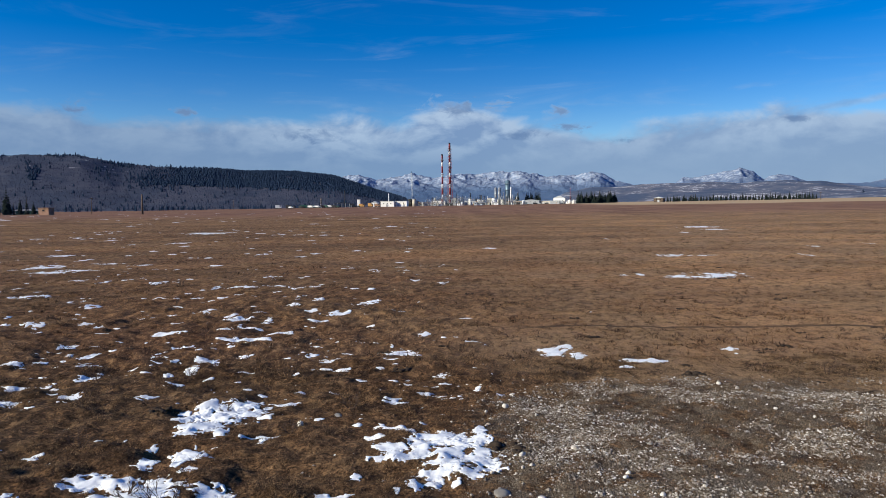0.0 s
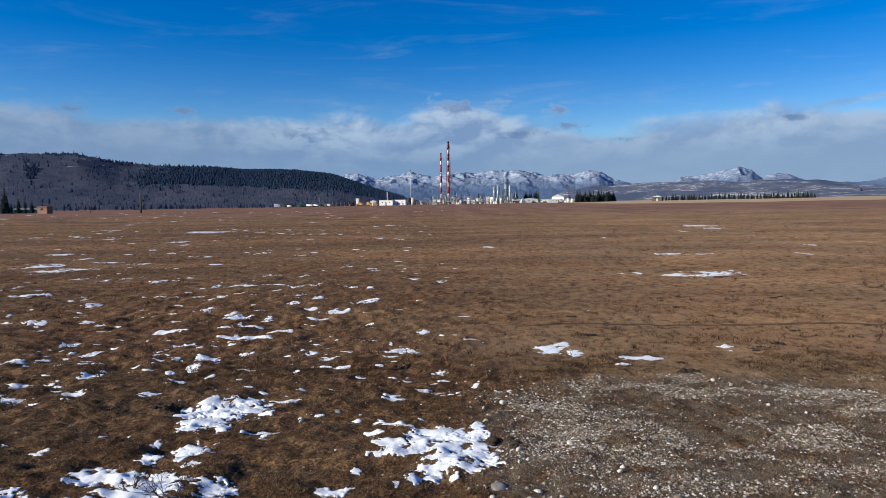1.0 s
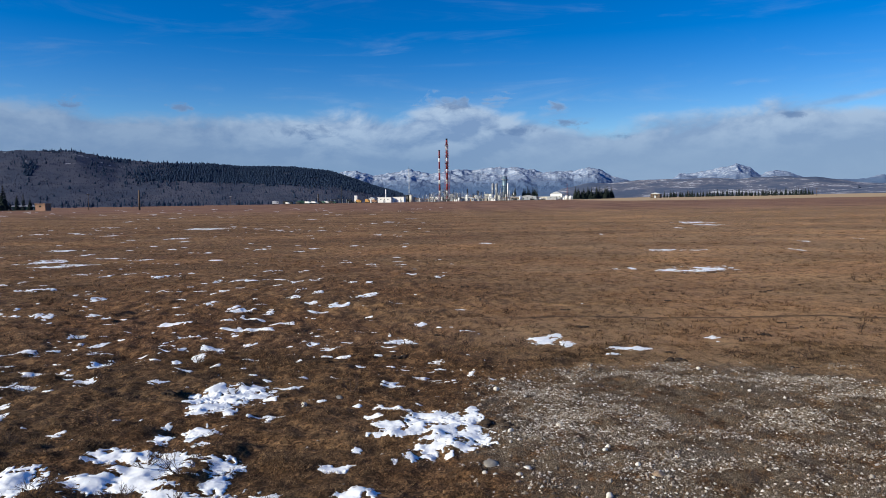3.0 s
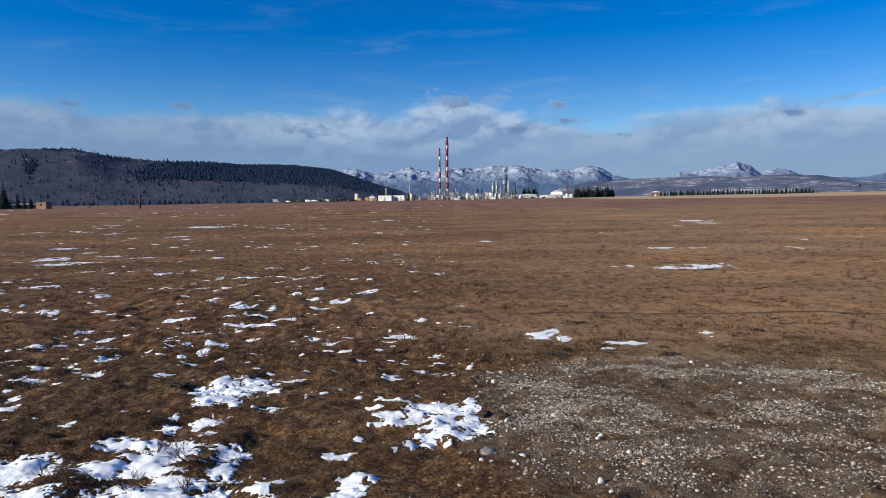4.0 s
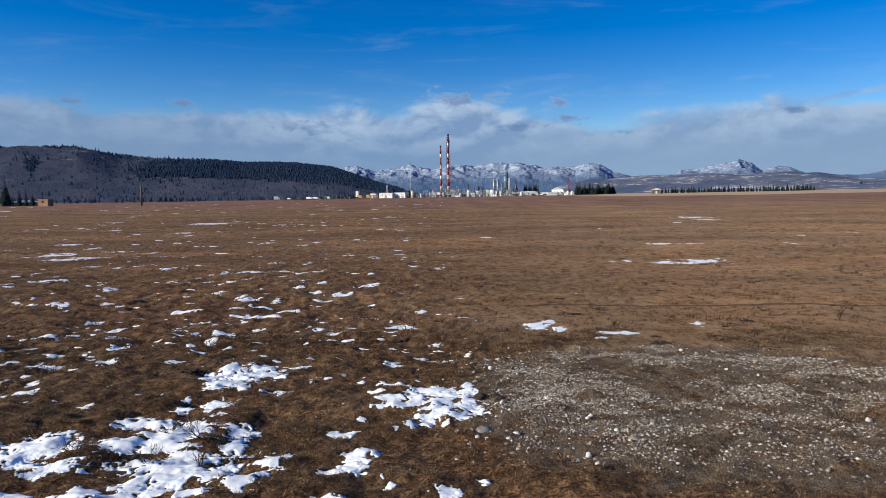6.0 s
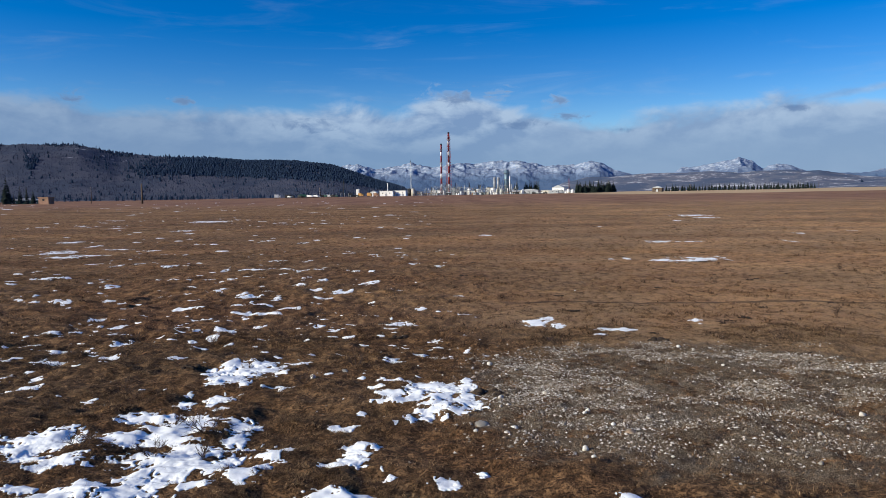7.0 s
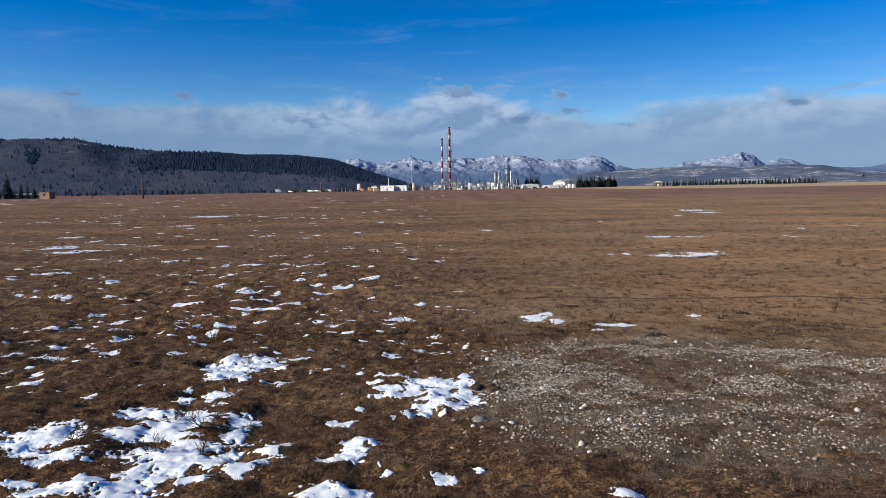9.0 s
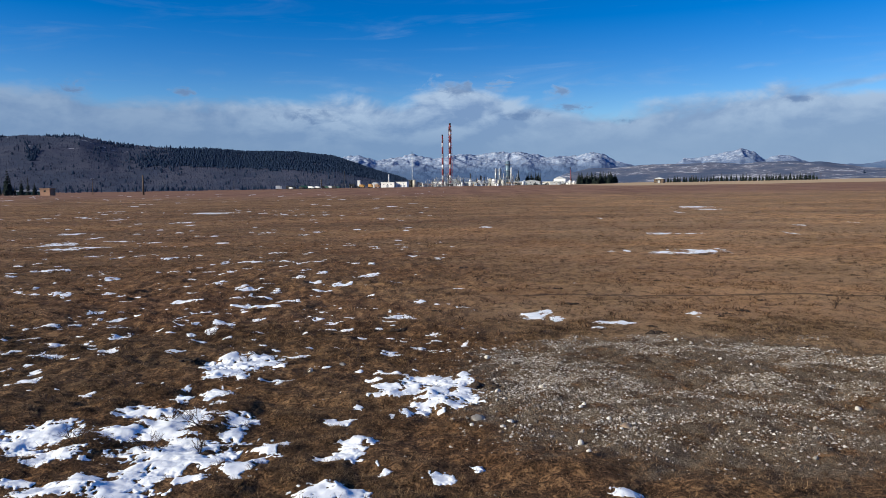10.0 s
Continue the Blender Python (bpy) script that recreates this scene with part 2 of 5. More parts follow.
    dy = n.math("DIVIDE", n.math("SUBTRACT", y, GRAVEL_C[1]), GRAVEL_R[1])
    rad = n.math("SQRT", n.math("ADD", n.math("MULTIPLY", dx, dx), n.math("MULTIPLY", dy, dy)))
    edge = n.math("ADD", rad, n.math("MULTIPLY", n.math("SUBTRACT", mid, 0.5), 0.9))
    stony = n.math("MULTIPLY", n.ramp(edge, 1.08, 0.80), n.ramp(n.noise(flat, 1.7, 5, 0.6), 0.34, 0.52))
    grit = n.noise(flat, 55.0, 5, 0.7)
    soil = n.mix(n.ramp(grit, 0.40, 0.66), rgb(0.032, 0.022, 0.014), rgb(0.33, 0.27, 0.20))
    soil = n.mix(n.math("MULTIPLY", n.ramp(n.noise(flat, 2.4, 7, 0.7, 0.3), 0.50, 0.60), 0.7), soil, rgb(0.050, 0.032, 0.020))
    col = n.mix(stony, col, soil)
    # pale stubble field on the far rise
    stub = n.math("MULTIPLY", n.ramp(n.math("SUBTRACT", n.math("ADD", y, n.math("MULTIPLY", x, 0.35)), n.math("MULTIPLY", far, 60.0)), 640.0, 660.0), n.ramp(x, 130.0, 190.0))
    col = n.mix(stub, col, rgb(0.42, 0.31, 0.19))
    h = n.math("ADD", n.math("ADD", n.math("MULTIPLY", fine, 0.4), n.math("MULTIPLY", mid, 1.0)), n.math("MULTIPLY", swell, 1.6))
    wire(n, p, col, h, 0.10, 1.0)


def snow_build(n, p):
    pos = n.add("ShaderNodeNewGeometry").outputs["Position"]
    a = n.noise(pos, 4.0, 6, 0.6)
    b = n.noise(pos, 30.0, 6, 0.65)
    dirt = n.math("MULTIPLY", n.ramp(n.noise(pos, 11.0, 8, 0.72), 0.60, 0.72), 0.5)
    col = n.mix(n.ramp(a, 0.3, 0.7), rgb(0.73, 0.775, 0.825), rgb(0.85, 0.872, 0.90))
    col = n.mix(dirt, col, rgb(0.40, 0.35, 0.30))
    wire(n, p, col, n.math("ADD", a, n.math("MULTIPLY", b, 0.22)), 0.03, 0.45)


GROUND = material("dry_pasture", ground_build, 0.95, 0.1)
SNOW = material("old_snow", snow_build, 0.55, 0.35)
DARK_GRASS = island("dark_dead_grass", [(0.012, 0.008, 0.005), (0.036, 0.021, 0.013), (0.076, 0.043, 0.023), (0.153, 0.089, 0.045)], 0.85, tint=0.5)
GRASS = island("dry_grass", [(0.031, 0.018, 0.011), (0.102, 0.062, 0.032), (0.168, 0.102, 0.051), (0.275, 0.174, 0.088), (0.449, 0.309, 0.171)], 0.8, 0.75, 2.6, (0.045, 0.028, 0.016), tint=0.7)
STRAW = island("straw_grass", [(0.076, 0.044, 0.025), (0.214, 0.127, 0.068), (0.347, 0.212, 0.113), (0.469, 0.309, 0.171)], 0.8, 0.5, 0.8, (0.11, 0.066, 0.036), tint=0.8)
PEBBLE = island("pebbles", [(0.08, 0.065, 0.052), (0.17, 0.145, 0.12), (0.30, 0.27, 0.23), (0.20, 0.16, 0.13), (0.44, 0.41, 0.37), (0.68, 0.66, 0.62)], 0.75)
STONE = island("field_stone", [(0.30, 0.27, 0.23), (0.52, 0.49, 0.44), (0.64, 0.62, 0.57), (0.40, 0.34, 0.28)], 0.8, by_object=True)
PALE_STONE = plain("pale_stone", (0.66, 0.63, 0.57), 0.8, 0, 0.2, 6, 0.01)
TAN_STONE = plain("tan_stone", (0.36, 0.26, 0.17), 0.85, 0, 0.25, 5, 0.01)
GREY_STONE = plain("grey_stone", (0.27, 0.25, 0.22), 0.85, 0, 0.25, 5, 0.01)
CLOD = plain("dark_soil", (0.035, 0.024, 0.017), 0.95, 0, 0.4, 8, 0.02)
TWIG = plain("bare_twigs", (0.055, 0.034, 0.025), 0.9, 0, 0.35, 10)
CONIFER = island("conifer_needles", [(0.013, 0.021, 0.021), (0.021, 0.031, 0.029), (0.031, 0.043, 0.038)], 0.9, spec=0.05)
BARK = plain("bark", (0.09, 0.065, 0.05), 0.95, 0, 0.3, 2)
# far trees: distance haze is mixed into these colours as lifted blue
FAR_WOOD = island("far_conifers_hazed", [(0.021, 0.037, 0.071), (0.023, 0.040, 0.075), (0.025, 0.043, 0.079)], 0.95, spec=0.0)
BARE_WOOD = island("bare_aspens_hazed", [(0.044, 0.055, 0.088), (0.050, 0.060, 0.092), (0.055, 0.064, 0.095)], 0.95, spec=0.0)
WHITE = plain("white_cladding", (0.78, 0.78, 0.76), 0.5, 0, 0.12, 0.2)
CREAM = plain("cream_paint", (0.50, 0.47, 0.40), 0.5, 0, 0.15, 0.2)
RED = plain("red_paint", (0.21, 0.032, 0.040), 0.55, 0, 0.25, 0.3)
BLACK = plain("black_paint", (0.022, 0.023, 0.026), 0.5, 0, 0.3, 0.3)
STEEL = plain("galvanised_steel", (0.34, 0.36, 0.38), 0.45, 0.4, 0.25, 0.3)
BLUE_STEEL = plain("blue_grey_steel", (0.13, 0.20, 0.26), 0.45, 0.2, 0.2, 0.3)
YELLOW = plain("machine_yellow", (0.36, 0.19, 0.05), 0.5, 0, 0.25, 0.4)
GREEN = plain("dark_green_paint", (0.03, 0.10, 0.075), 0.5, 0, 0.25, 0.4)
TIMBER = plain("weathered_timber", (0.105, 0.078, 0.06), 0.9, 0, 0.35, 1.2)
RUSTY = plain("rust_brown_cladding", (0.27, 0.16, 0.11), 0.85, 0, 0.3, 0.3)
DARKGLASS = plain("dark_glass", (0.02, 0.025, 0.03), 0.1, 0, 0.2, 0.3)
TYRE = plain("tyre_rubber", (0.02, 0.02, 0.02), 0.8, 0, 0.3, 1)
ROOF = plain("grey_roof_sheet", (0.42, 0.44, 0.46), 0.5, 0.2, 0.15, 0.2)

# ---- terrain ----


def hash2(ix, iy, seed):
    h = (ix.astype(np.int64) * 374761393 + iy.astype(np.int64) * 668265263 + seed * 974634777) & 0x7FFFFFFF
    h = ((h ^ (h >> 13)) * 1274126177) & 0x7FFFFFFF
    return ((h ^ (h >> 16)) & 0xFFFF) / 65535.0


def vnoise(x, y, seed=0):
    """Smooth value noise, 0 to 1."""
    ix, iy = np.floor(x), np.floor(y)
    fx, fy = x - ix, y - iy
    fx, fy = fx * fx * (3 - 2 * fx), fy * fy * (3 - 2 * fy)
    a, b = hash2(ix, iy, seed), hash2(ix + 1, iy, seed)
    c, d = hash2(ix, iy + 1, seed), hash2(ix + 1, iy + 1, seed)
    return (a * (1 - fx) + b * fx) * (1 - fy) + (c * (1 - fx) + d * fx) * fy


def fbm(x, y, seed=0, octaves=4):
    s, a, t = 0.0, 0.5, 0.0
    for k in range(octaves):
        s, t = s + a * vnoise(x, y, seed + k * 17), t + a
        x, y, a = x * 2.03 + 5.1, y * 2.03 + 1.7, a * 0.5
    return s / t


def step(v, lo, hi):
    u = np.clip((v - lo) / (hi - lo), 0, 1)
    return u * u * (3 - 2 * u)


def hummock(x, y):
    """Small humps of the turf; the stony ground is flatter."""
    flat = step(-np.hypot((x - GRAVEL_C[0]) / GRAVEL_R[0], (y - GRAVEL_C[1]) / GRAVEL_R[1]), -1.1, -0.8)
    grazed = step(y + 0.3 * x, 12.5, 17.5) * step(x / (np.abs(y) + 6), -0.12, 0.15)
    return (1 - 0.72 * grazed) * (0.23 * (fbm(x / 0.75, y / 0.75, 9, 2) - 0.5) + 0.13 * (fbm(x / 0.26, y / 0.26, 13, 2) - 0.5)) * (1 - 0.35 * flat) * (1 - step(np.hypot(x, y + 4), 30, 60))


def broad_z(x, y):
    """The land without its small humps."""
    d = np.hypot(x, y + 4)
    near = 0.16 * (fbm(x / 3.1, y / 3.1, 3, 3) - 0.5) * (1 - 0.8 * step(d, 16, 40)) * (1 - step(d, 45, 110))
    roll_ = 1.2 * (fbm(x / 90, y / 90, 5, 3) - 0.5) * step(d, 60, 250)
    rise = (2.9 + 5.5 * np.clip(x / 1000, -0.55, 0.8)) * step(d, 150, 1000)
    right = 2.0 * step(x, 200, 900) * step(d, 450, 1500)
    return near + roll_ + rise + right


def ground_z(x, y):
    x, y = np.asarray(x, float), np.asarray(y, float)
    return broad_z(x, y) + hummock(x, y)


def mesh_from(name, verts, faces, mat, smooth=True):
    me = bpy.data.meshes.new(name)
    me.from_pydata(verts, [], faces)
    me.materials.append(mat)
    if smooth:
        me.polygons.foreach_set("use_smooth", np.ones(len(me.polygons), bool))
    me.update()
    return me


def grid_mesh(name, X, Y, Z, mat, keep=None, smooth=True):
    """A quad sheet from 2D arrays; keep: which vertices count."""
    k = np.ones(X.shape, bool) if keep is None else keep
    v, q = cut_sheet(X, Y, Z, k[:-1, :-1] | k[1:, :-1] | k[:-1, 1:] | k[1:, 1:])
    return quick_mesh(name, v, q, mat, smooth)


def cut_sheet(X, Y, Z, keep):
    """The vertices and quads of that part of a sheet whose quads are kept."""
    r, c = X.shape
    idx = np.arange(r * c).reshape(r, c)
    q = np.stack([idx[:-1, :-1], idx[:-1, 1:], idx[1:, 1:], idx[1:, :-1]], -1).reshape(-1, 4)
    v = np.stack([X, Y, Z], -1).reshape(-1, 3)
    q = q[keep.reshape(-1)]
    used = np.zeros(len(v), bool)
    used[q.reshape(-1)] = True
    return v[used], (np.cumsum(used) - 1)[q]


def quick_mesh(name, v, q, mat, smooth=True):
    """Fast mesh of equal-sided faces from arrays."""
    me = bpy.data.meshes.new(name)
    k = q.shape[1]
    me.vertices.add(len(v))
    me.vertices.foreach_set("co", np.asarray(v, np.float32).reshape(-1))
    me.loops.add(q.size)
    me.loops.foreach_set("vertex_index", np.asarray(q, np.int32).reshape(-1))
    me.polygons.add(len(q))
    me.polygons.foreach_set("loop_start", np.arange(0, q.size, k, dtype=np.int32))
    me.polygons.foreach_set("loop_total", np.full(len(q), k, np.int32))
    me.polygons.foreach_set("use_smooth", np.full(len(q), smooth))
    me.materials.append(mat)
    me.update(calc_edges=True)
    me.validate()
    return me


def spaced(lo, hi, start, stop, growth, step0):
    """Even steps between lo and hi, growing steps out to start and stop."""
    mid = list(np.arange(lo, hi, step0))
    out, s, v = [], step0, hi
    while v < stop:
        out.append(v)
        s *= growth
        v += s
    out.append(stop)
    left, s, v = [], step0, lo
    while v > start:
        s *= growth
        v -= s
        left.append(max(v, start))
    return np.array(left[::-1] + mid + out)


gx_, gy_ = spaced(-12, 13, -4900, 4900, 1.09, 0.084), spaced(1.5, 22, -4900, 4900, 1.04, 0.084)
GX, GY = np.meshgrid(gx_, gy_)
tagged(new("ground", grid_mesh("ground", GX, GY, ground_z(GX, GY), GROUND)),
       "dry brown winter pasture that stretches flat to the horizon", "ground", kind="structure")

# ---- snow left lying in the grass ----
MX0, MY0, MRES, MNX, MNY = -40.0, 0.0, 0.06, 1500, 1200
snow_mask = np.zeros((MNY, MNX), bool)
SNOW_COUNT = [0]


def inside(X, Y, lobe):
    """1 in the middle of an oval (x, y, half length, half depth, turn), 0 on its rim."""
    x, y, a, b, r = lobe
    c, s = math.cos(radians(r)), math.sin(radians(r))
    u, v = (X - x) * c + (Y - y) * s, -(X - x) * s + (Y - y) * c
    return 1 - np.sqrt((u / a) ** 2 + (v / b) ** 2)


def snow_field(X, Y, lobes, holes, seed):
    F = np.full(X.shape, -9.0)
    for lobe in lobes:
        F = np.maximum(F, inside(X, Y, lobe))
    for hole in holes:
        F = np.minimum(F, -0.9 * inside(X, Y, hole) + 0.05)
    size = max(min(max(min(l[2], l[3]) for l in lobes), 0.8), 0.07)
    u, v = X * 0.8 + Y * 0.6, Y * 0.8 - X * 0.6
    if lobes[0][1] > 18:
        # far patches are thin and torn by the grass
        far_ = min(1.0, (lobes[0][1] - 16) / 20.0)
        F = F - 0.10 - 0.08 * far_ + (1.5 + 1.5 * far_) * (fbm(X / (0.36 * lobes[0][2] + 0.1), Y / (0.30 * lobes[0][3] + 0.1), seed + 6, 5) - 0.5)
        F = F - 0.05 * far_ + (1.0 + 1.2 * far_) * (fbm(X / (0.12 * lobes[0][2] + 0.10), Y / (0.4 * lobes[0][3] + 0.2), seed + 8, 3) - 0.5)
    else:
        # ragged edge at the size of the tufts, with holes where they stand through
        F = F - 0.03 + 0.75 * (fbm(u / (size * 0.9 + 0.06), v / (size * 0.6 + 0.05), seed, 4) - 0.5)
        F = F + 1.6 * (fbm(X / 0.17, Y / 0.13, seed + 3, 5) - 0.5) + 1.0 * (fbm(X / 0.05, Y / 0.05, seed + 4, 2) - 0.5)
    return F - 1.2 * hummock(X, Y)


def snow_patch(lobes, thick=0.06, label="", holes=()):
    """A melting patch of snow on the grass: merged lobes (x, y, half length, half depth, turn)."""
    seed = 100 + SNOW_COUNT[0] * 7
    SNOW_COUNT[0] += 1
    m = 1.5
    x0, x1 = min(l[0] - max(l[2], l[3]) * m for l in lobes), max(l[0] + max(l[2], l[3]) * m for l in lobes)
    y0, y1 = min(l[1] - max(l[2], l[3]) * m for l in lobes), max(l[1] + max(l[2], l[3]) * m for l in lobes)
    span = max(x1 - x0, y1 - y0)
    res = min(max(span / 190.0, 0.015), 0.08)
    X, Y = np.meshgrid(np.arange(x0, x1 + res, res), np.arange(y0, y1 + res, res))
    F = snow_field(X, Y, lobes, holes, seed)
    H = 0.75 * thick * (1 - np.exp(-2.4 * np.clip(F, 0, None))) * (0.75 + 0.5 * fbm(X / 0.5, Y / 0.4, seed + 5, 3))
    G = ground_z(X, Y)
    full = 1 - np.exp(-2.4 * np.clip(F, 0, None))
    Z = np.where(F > 0, G + np.maximum(0.008, full * 0.38 * (broad_z(X, Y) - G) + 0.7 * H), G - 0.05 * np.clip(-F * 8, 0, 1) + 0.008)
    if not (F > 0).any():
        return None
    ix, iy = ((X[F > 0.18] - MX0) / MRES).astype(int), ((Y[F > 0.18] - MY0) / MRES).astype(int)
    ok = (ix >= 0) & (ix < MNX) & (iy >= 0) & (iy < MNY)
    snow_mask[iy[ok], ix[ok]] = True
    big = max(x1 - x0, y1 - y0) > 3.0
    # every island of snow is a patch of its own; the smallest scraps are gathered up
    isle = islands((F[:-1, :-1] > 0) | (F[1:, :-1] > 0) | (F[:-1, 1:] > 0) | (F[1:, 1:] > 0))
    names, sizes = np.unique(isle[isle > 0], return_counts=True)
    order = np.argsort(-sizes)
    for rank, k in enumerate(order):
        mine = isle == names[k]
        if rank == 0 or (rank < 6 and sizes[k] * res * res > 0.03 and sizes[k] > 0.06 * sizes[order[0]]):
            ob = new("snow_patch", quick_mesh("snow_patch", *cut_sheet(X, Y, Z, mine), SNOW))
            tagged(ob, (label if rank == 0 else "") or ("broad patch of melting white snow among dry grass" if big and rank == 0 else "small patch of old white snow on dry grass"), "snow", group="snow patches")
        elif sizes[k] > 4:
            SCRAPS.append(cut_sheet(X, Y, Z, mine))


SCRAPS = []


def islands(mask):
    """Numbers the separate islands of a mask, 0 elsewhere."""
    grown = np.pad(mask, 1)
    lab = np.where(grown, np.arange(1, grown.size + 1).reshape(grown.shape), 0)
    while True:
        new_ = lab
        for axis in (0, 1):
            for way in (1, -1):
                new_ = np.maximum(new_, np.where(grown, np.roll(new_, way, axis), 0))
        # jump along to the label that each label already leads to
        lead = np.arange(grown.size + 1)
        np.maximum.at(lead, lab.reshape(-1), new_.reshape(-1))
        new_ = np.where(grown, lead[lead[new_]], 0)
        if (new_ == lab).all():
            break
        lab = new_
    return np.where(mask, lab[1:-1, 1:-1], 0)

snow_patch([
    (-5.29, 7.84, 0.42, 0.35, -2),
    (-4.83, 7.80, 0.19, 0.26, -2),
    (-4.29, 7.27, 0.58, 0.67, -2),
    (-4.42, 6.63, 0.57, 0.55, -2),
    (-5.04, 6.65, 0.45, 0.32, -2),
    (-3.92, 5.97, 0.85, 0.58, -2),
    (-3.79, 5.51, 0.52, 0.42, -2),
    (-3.31, 5.72, 0.48, 0.48, -2),
    (-3.40, 7.47, 0.32, 0.32, -2),
    (-3.27, 6.74, 0.17, 0.31, -2),
    (-2.73, 5.27, 0.24, 0.28, -2),
    (-4.16, 5.31, 0.25, 0.30, -2),
    (-3.68, 5.15, 0.23, 0.12, -2),
    (-3.19, 4.92, 0.18, 0.13, -2),
    (-3.36, 4.83, 0.12, 0.11, -1),
], 0.04, "broad lumpy sheet of melting snow with bare twigs standing in it", holes=[(-4.27, 6.27, 0.21, 0.22, -2), (-3.40, 5.99, 0.12, 0.16, -2), (-3.68, 7.11, 0.22, 0.30, -2), (-2.81, 5.79, 0.13, 0.19, -2), (-5.00, 7.53, 0.15, 0.15, -2), (-3.42, 5.20, 0.17, 0.13, -2)])
snow_patch([
    (-2.46, 5.99, 0.22, 0.34, -2),
    (-2.31, 6.21, 0.14, 0.15, -2),
    (-2.49, 5.61, 0.12, 0.15, -2),
], 0.05)
snow_patch([
    (-6.36, 6.62, 0.57, 0.65, -2),
    (-5.56, 5.71, 0.40, 0.31, -2),
    (-6.55, 6.30, 0.22, 0.27, -2),
    (-5.75, 6.51, 0.14, 0.16, -2),
    (-6.11, 5.98, 0.18, 0.14, -2),
], 0.04, "broad flat patch of melting snow among brown tufts")
snow_patch([
    (-5.64, 4.80, 0.25, 0.14, -1),
    (-4.96, 4.58, 0.45, 0.25, -1),
    (-4.69, 4.86, 0.25, 0.26, -1),
    (-4.04, 4.75, 0.44, 0.21, -1),
    (-4.02, 4.47, 0.44, 0.17, -1),
    (-5.08, 4.44, 0.35, 0.16, -1),
    (-3.84, 4.94, 0.22, 0.13, -2),
], 0.04, "long ragged streak of thawing snow on brown grass")
snow_patch([
    (-1.35, 4.42, 0.40, 0.23, -1),
    (-0.91, 4.43, 0.24, 0.18, -1),
    (-1.55, 4.32, 0.21, 0.12, -1),
], 0.035)
snow_patch([
    (-1.27, 5.78, 0.24, 0.25, -2),
    (-1.12, 6.24, 0.25, 0.23, -2),
    (-0.92, 6.24, 0.14, 0.14, -2),
    (-1.42, 5.63, 0.19, 0.14, -2),
], 0.035)
snow_patch([
    (-0.08, 9.63, 0.32, 0.39, -2),
    (-0.35, 9.22, 0.35, 0.33, -2),
    (-0.79, 9.03, 0.30, 0.22, -2),
    (-0.69, 8.69, 0.27, 0.19, -2),
    (0.59, 9.43, 0.23, 0.30, -2),
    (0.65, 9.87, 0.14, 0.20, -2),
    (0.27, 9.33, 0.25, 0.40, -2),
    (0.57, 8.56, 0.43, 0.36, -2),
    (0.13, 8.39, 0.40, 0.28, -2),
    (0.16, 8.86, 0.48, 0.32, 0),
    (-0.34, 8.80, 0.34, 0.26, 0),
    (0.60, 8.92, 0.28, 0.28, 0),
    (-0.05, 8.05, 0.29, 0.18, -2),
    (0.41, 8.03, 0.22, 0.16, -2),
], 0.045, "thick white snow patch melting beside stony ground", holes=[(0.43, 8.97, 0.08, 0.15, -2), (-0.20, 8.55, 0.11, 0.10, -2)])
snow_patch([
    (-0.44, 7.62, 0.12, 0.21, -2),
    (-0.14, 7.77, 0.14, 0.12, -2),
    (0.20, 7.73, 0.09, 0.12, -2),
    (-0.66, 7.43, 0.07, 0.07, -2),
], 0.035)
snow_patch([
    (-4.28, 11.32, 0.63, 0.70, -3),
    (-4.77, 11.48, 0.27, 0.50, -3),
    (-4.47, 10.30, 0.45, 0.43, -2),
    (-5.04, 11.08, 0.20, 0.21, -3),
    (-4.66, 9.98, 0.20, 0.21, -2),
    (-4.03, 10.02, 0.13, 0.18, -2),
], 0.045, "bright white snow patch with a ragged edge")
snow_patch([
    (-4.22, 9.06, 0.25, 0.33, -2),
    (-4.74, 8.61, 0.19, 0.23, -2),
    (-4.92, 9.25, 0.12, 0.13, -2),
    (-3.98, 8.33, 0.14, 0.15, -2),
    (-4.24, 8.51, 0.11, 0.11, -2),
    (-4.70, 8.35, 0.08, 0.09, -2),
], 0.03, "thin trail of snow scraps below a larger patch")
snow_patch([
    (3.02, 16.79, 0.34, 0.40, -3),
    (3.42, 17.25, 0.20, 0.34, -4),
], 0.045)
snow_patch([
    (3.65, 16.23, 0.17, 0.26, -3),
], 0.03)
snow_patch([
    (5.17, 15.48, 0.48, 0.18, -3),
    (4.54, 14.84, 0.15, 0.16, -3),
], 0.03)
snow_patch([
    (-1.57, 7.30, 0.26, 0.12, -2),
], 0.025)
snow_patch([
    (-0.59, 5.15, 0.08, 0.10, -2),
], 0.025)
snow_patch([
    (-0.72, 5.44, 0.04, 0.06, -2),
], 0.025)
snow_patch([
    (-0.85, 8.79, 0.16, 0.17, -2),
    (-0.94, 9.09, 0.18, 0.12, -2),
], 0.025)
snow_patch([
    (-9.38, 12.12, 0.23, 0.21, -3),
    (-9.32, 11.27, 0.10, 0.12, -3),
], 0.025)
snow_patch([
    (-8.41, 9.82, 0.24, 0.20, -2),
], 0.025)
snow_patch([
    (-6.42, 12.41, 0.20, 0.18, -3),
], 0.025)
snow_patch([
    (-8.05, 12.52, 0.20, 0.17, -3),
], 0.025)
snow_patch([
    (-8.57, 14.15, 0.26, 0.18, -3),
    (-8.55, 14.82, 0.12, 0.09, -3),
], 0.025)
snow_patch([
    (-1.04, 8.61, 0.09, 0.10, -2),
    (-1.20, 8.59, 0.05, 0.11, -2),
], 0.025)
snow_patch([
    (-1.32, 7.98, 0.08, 0.09, -2),
], 0.025)
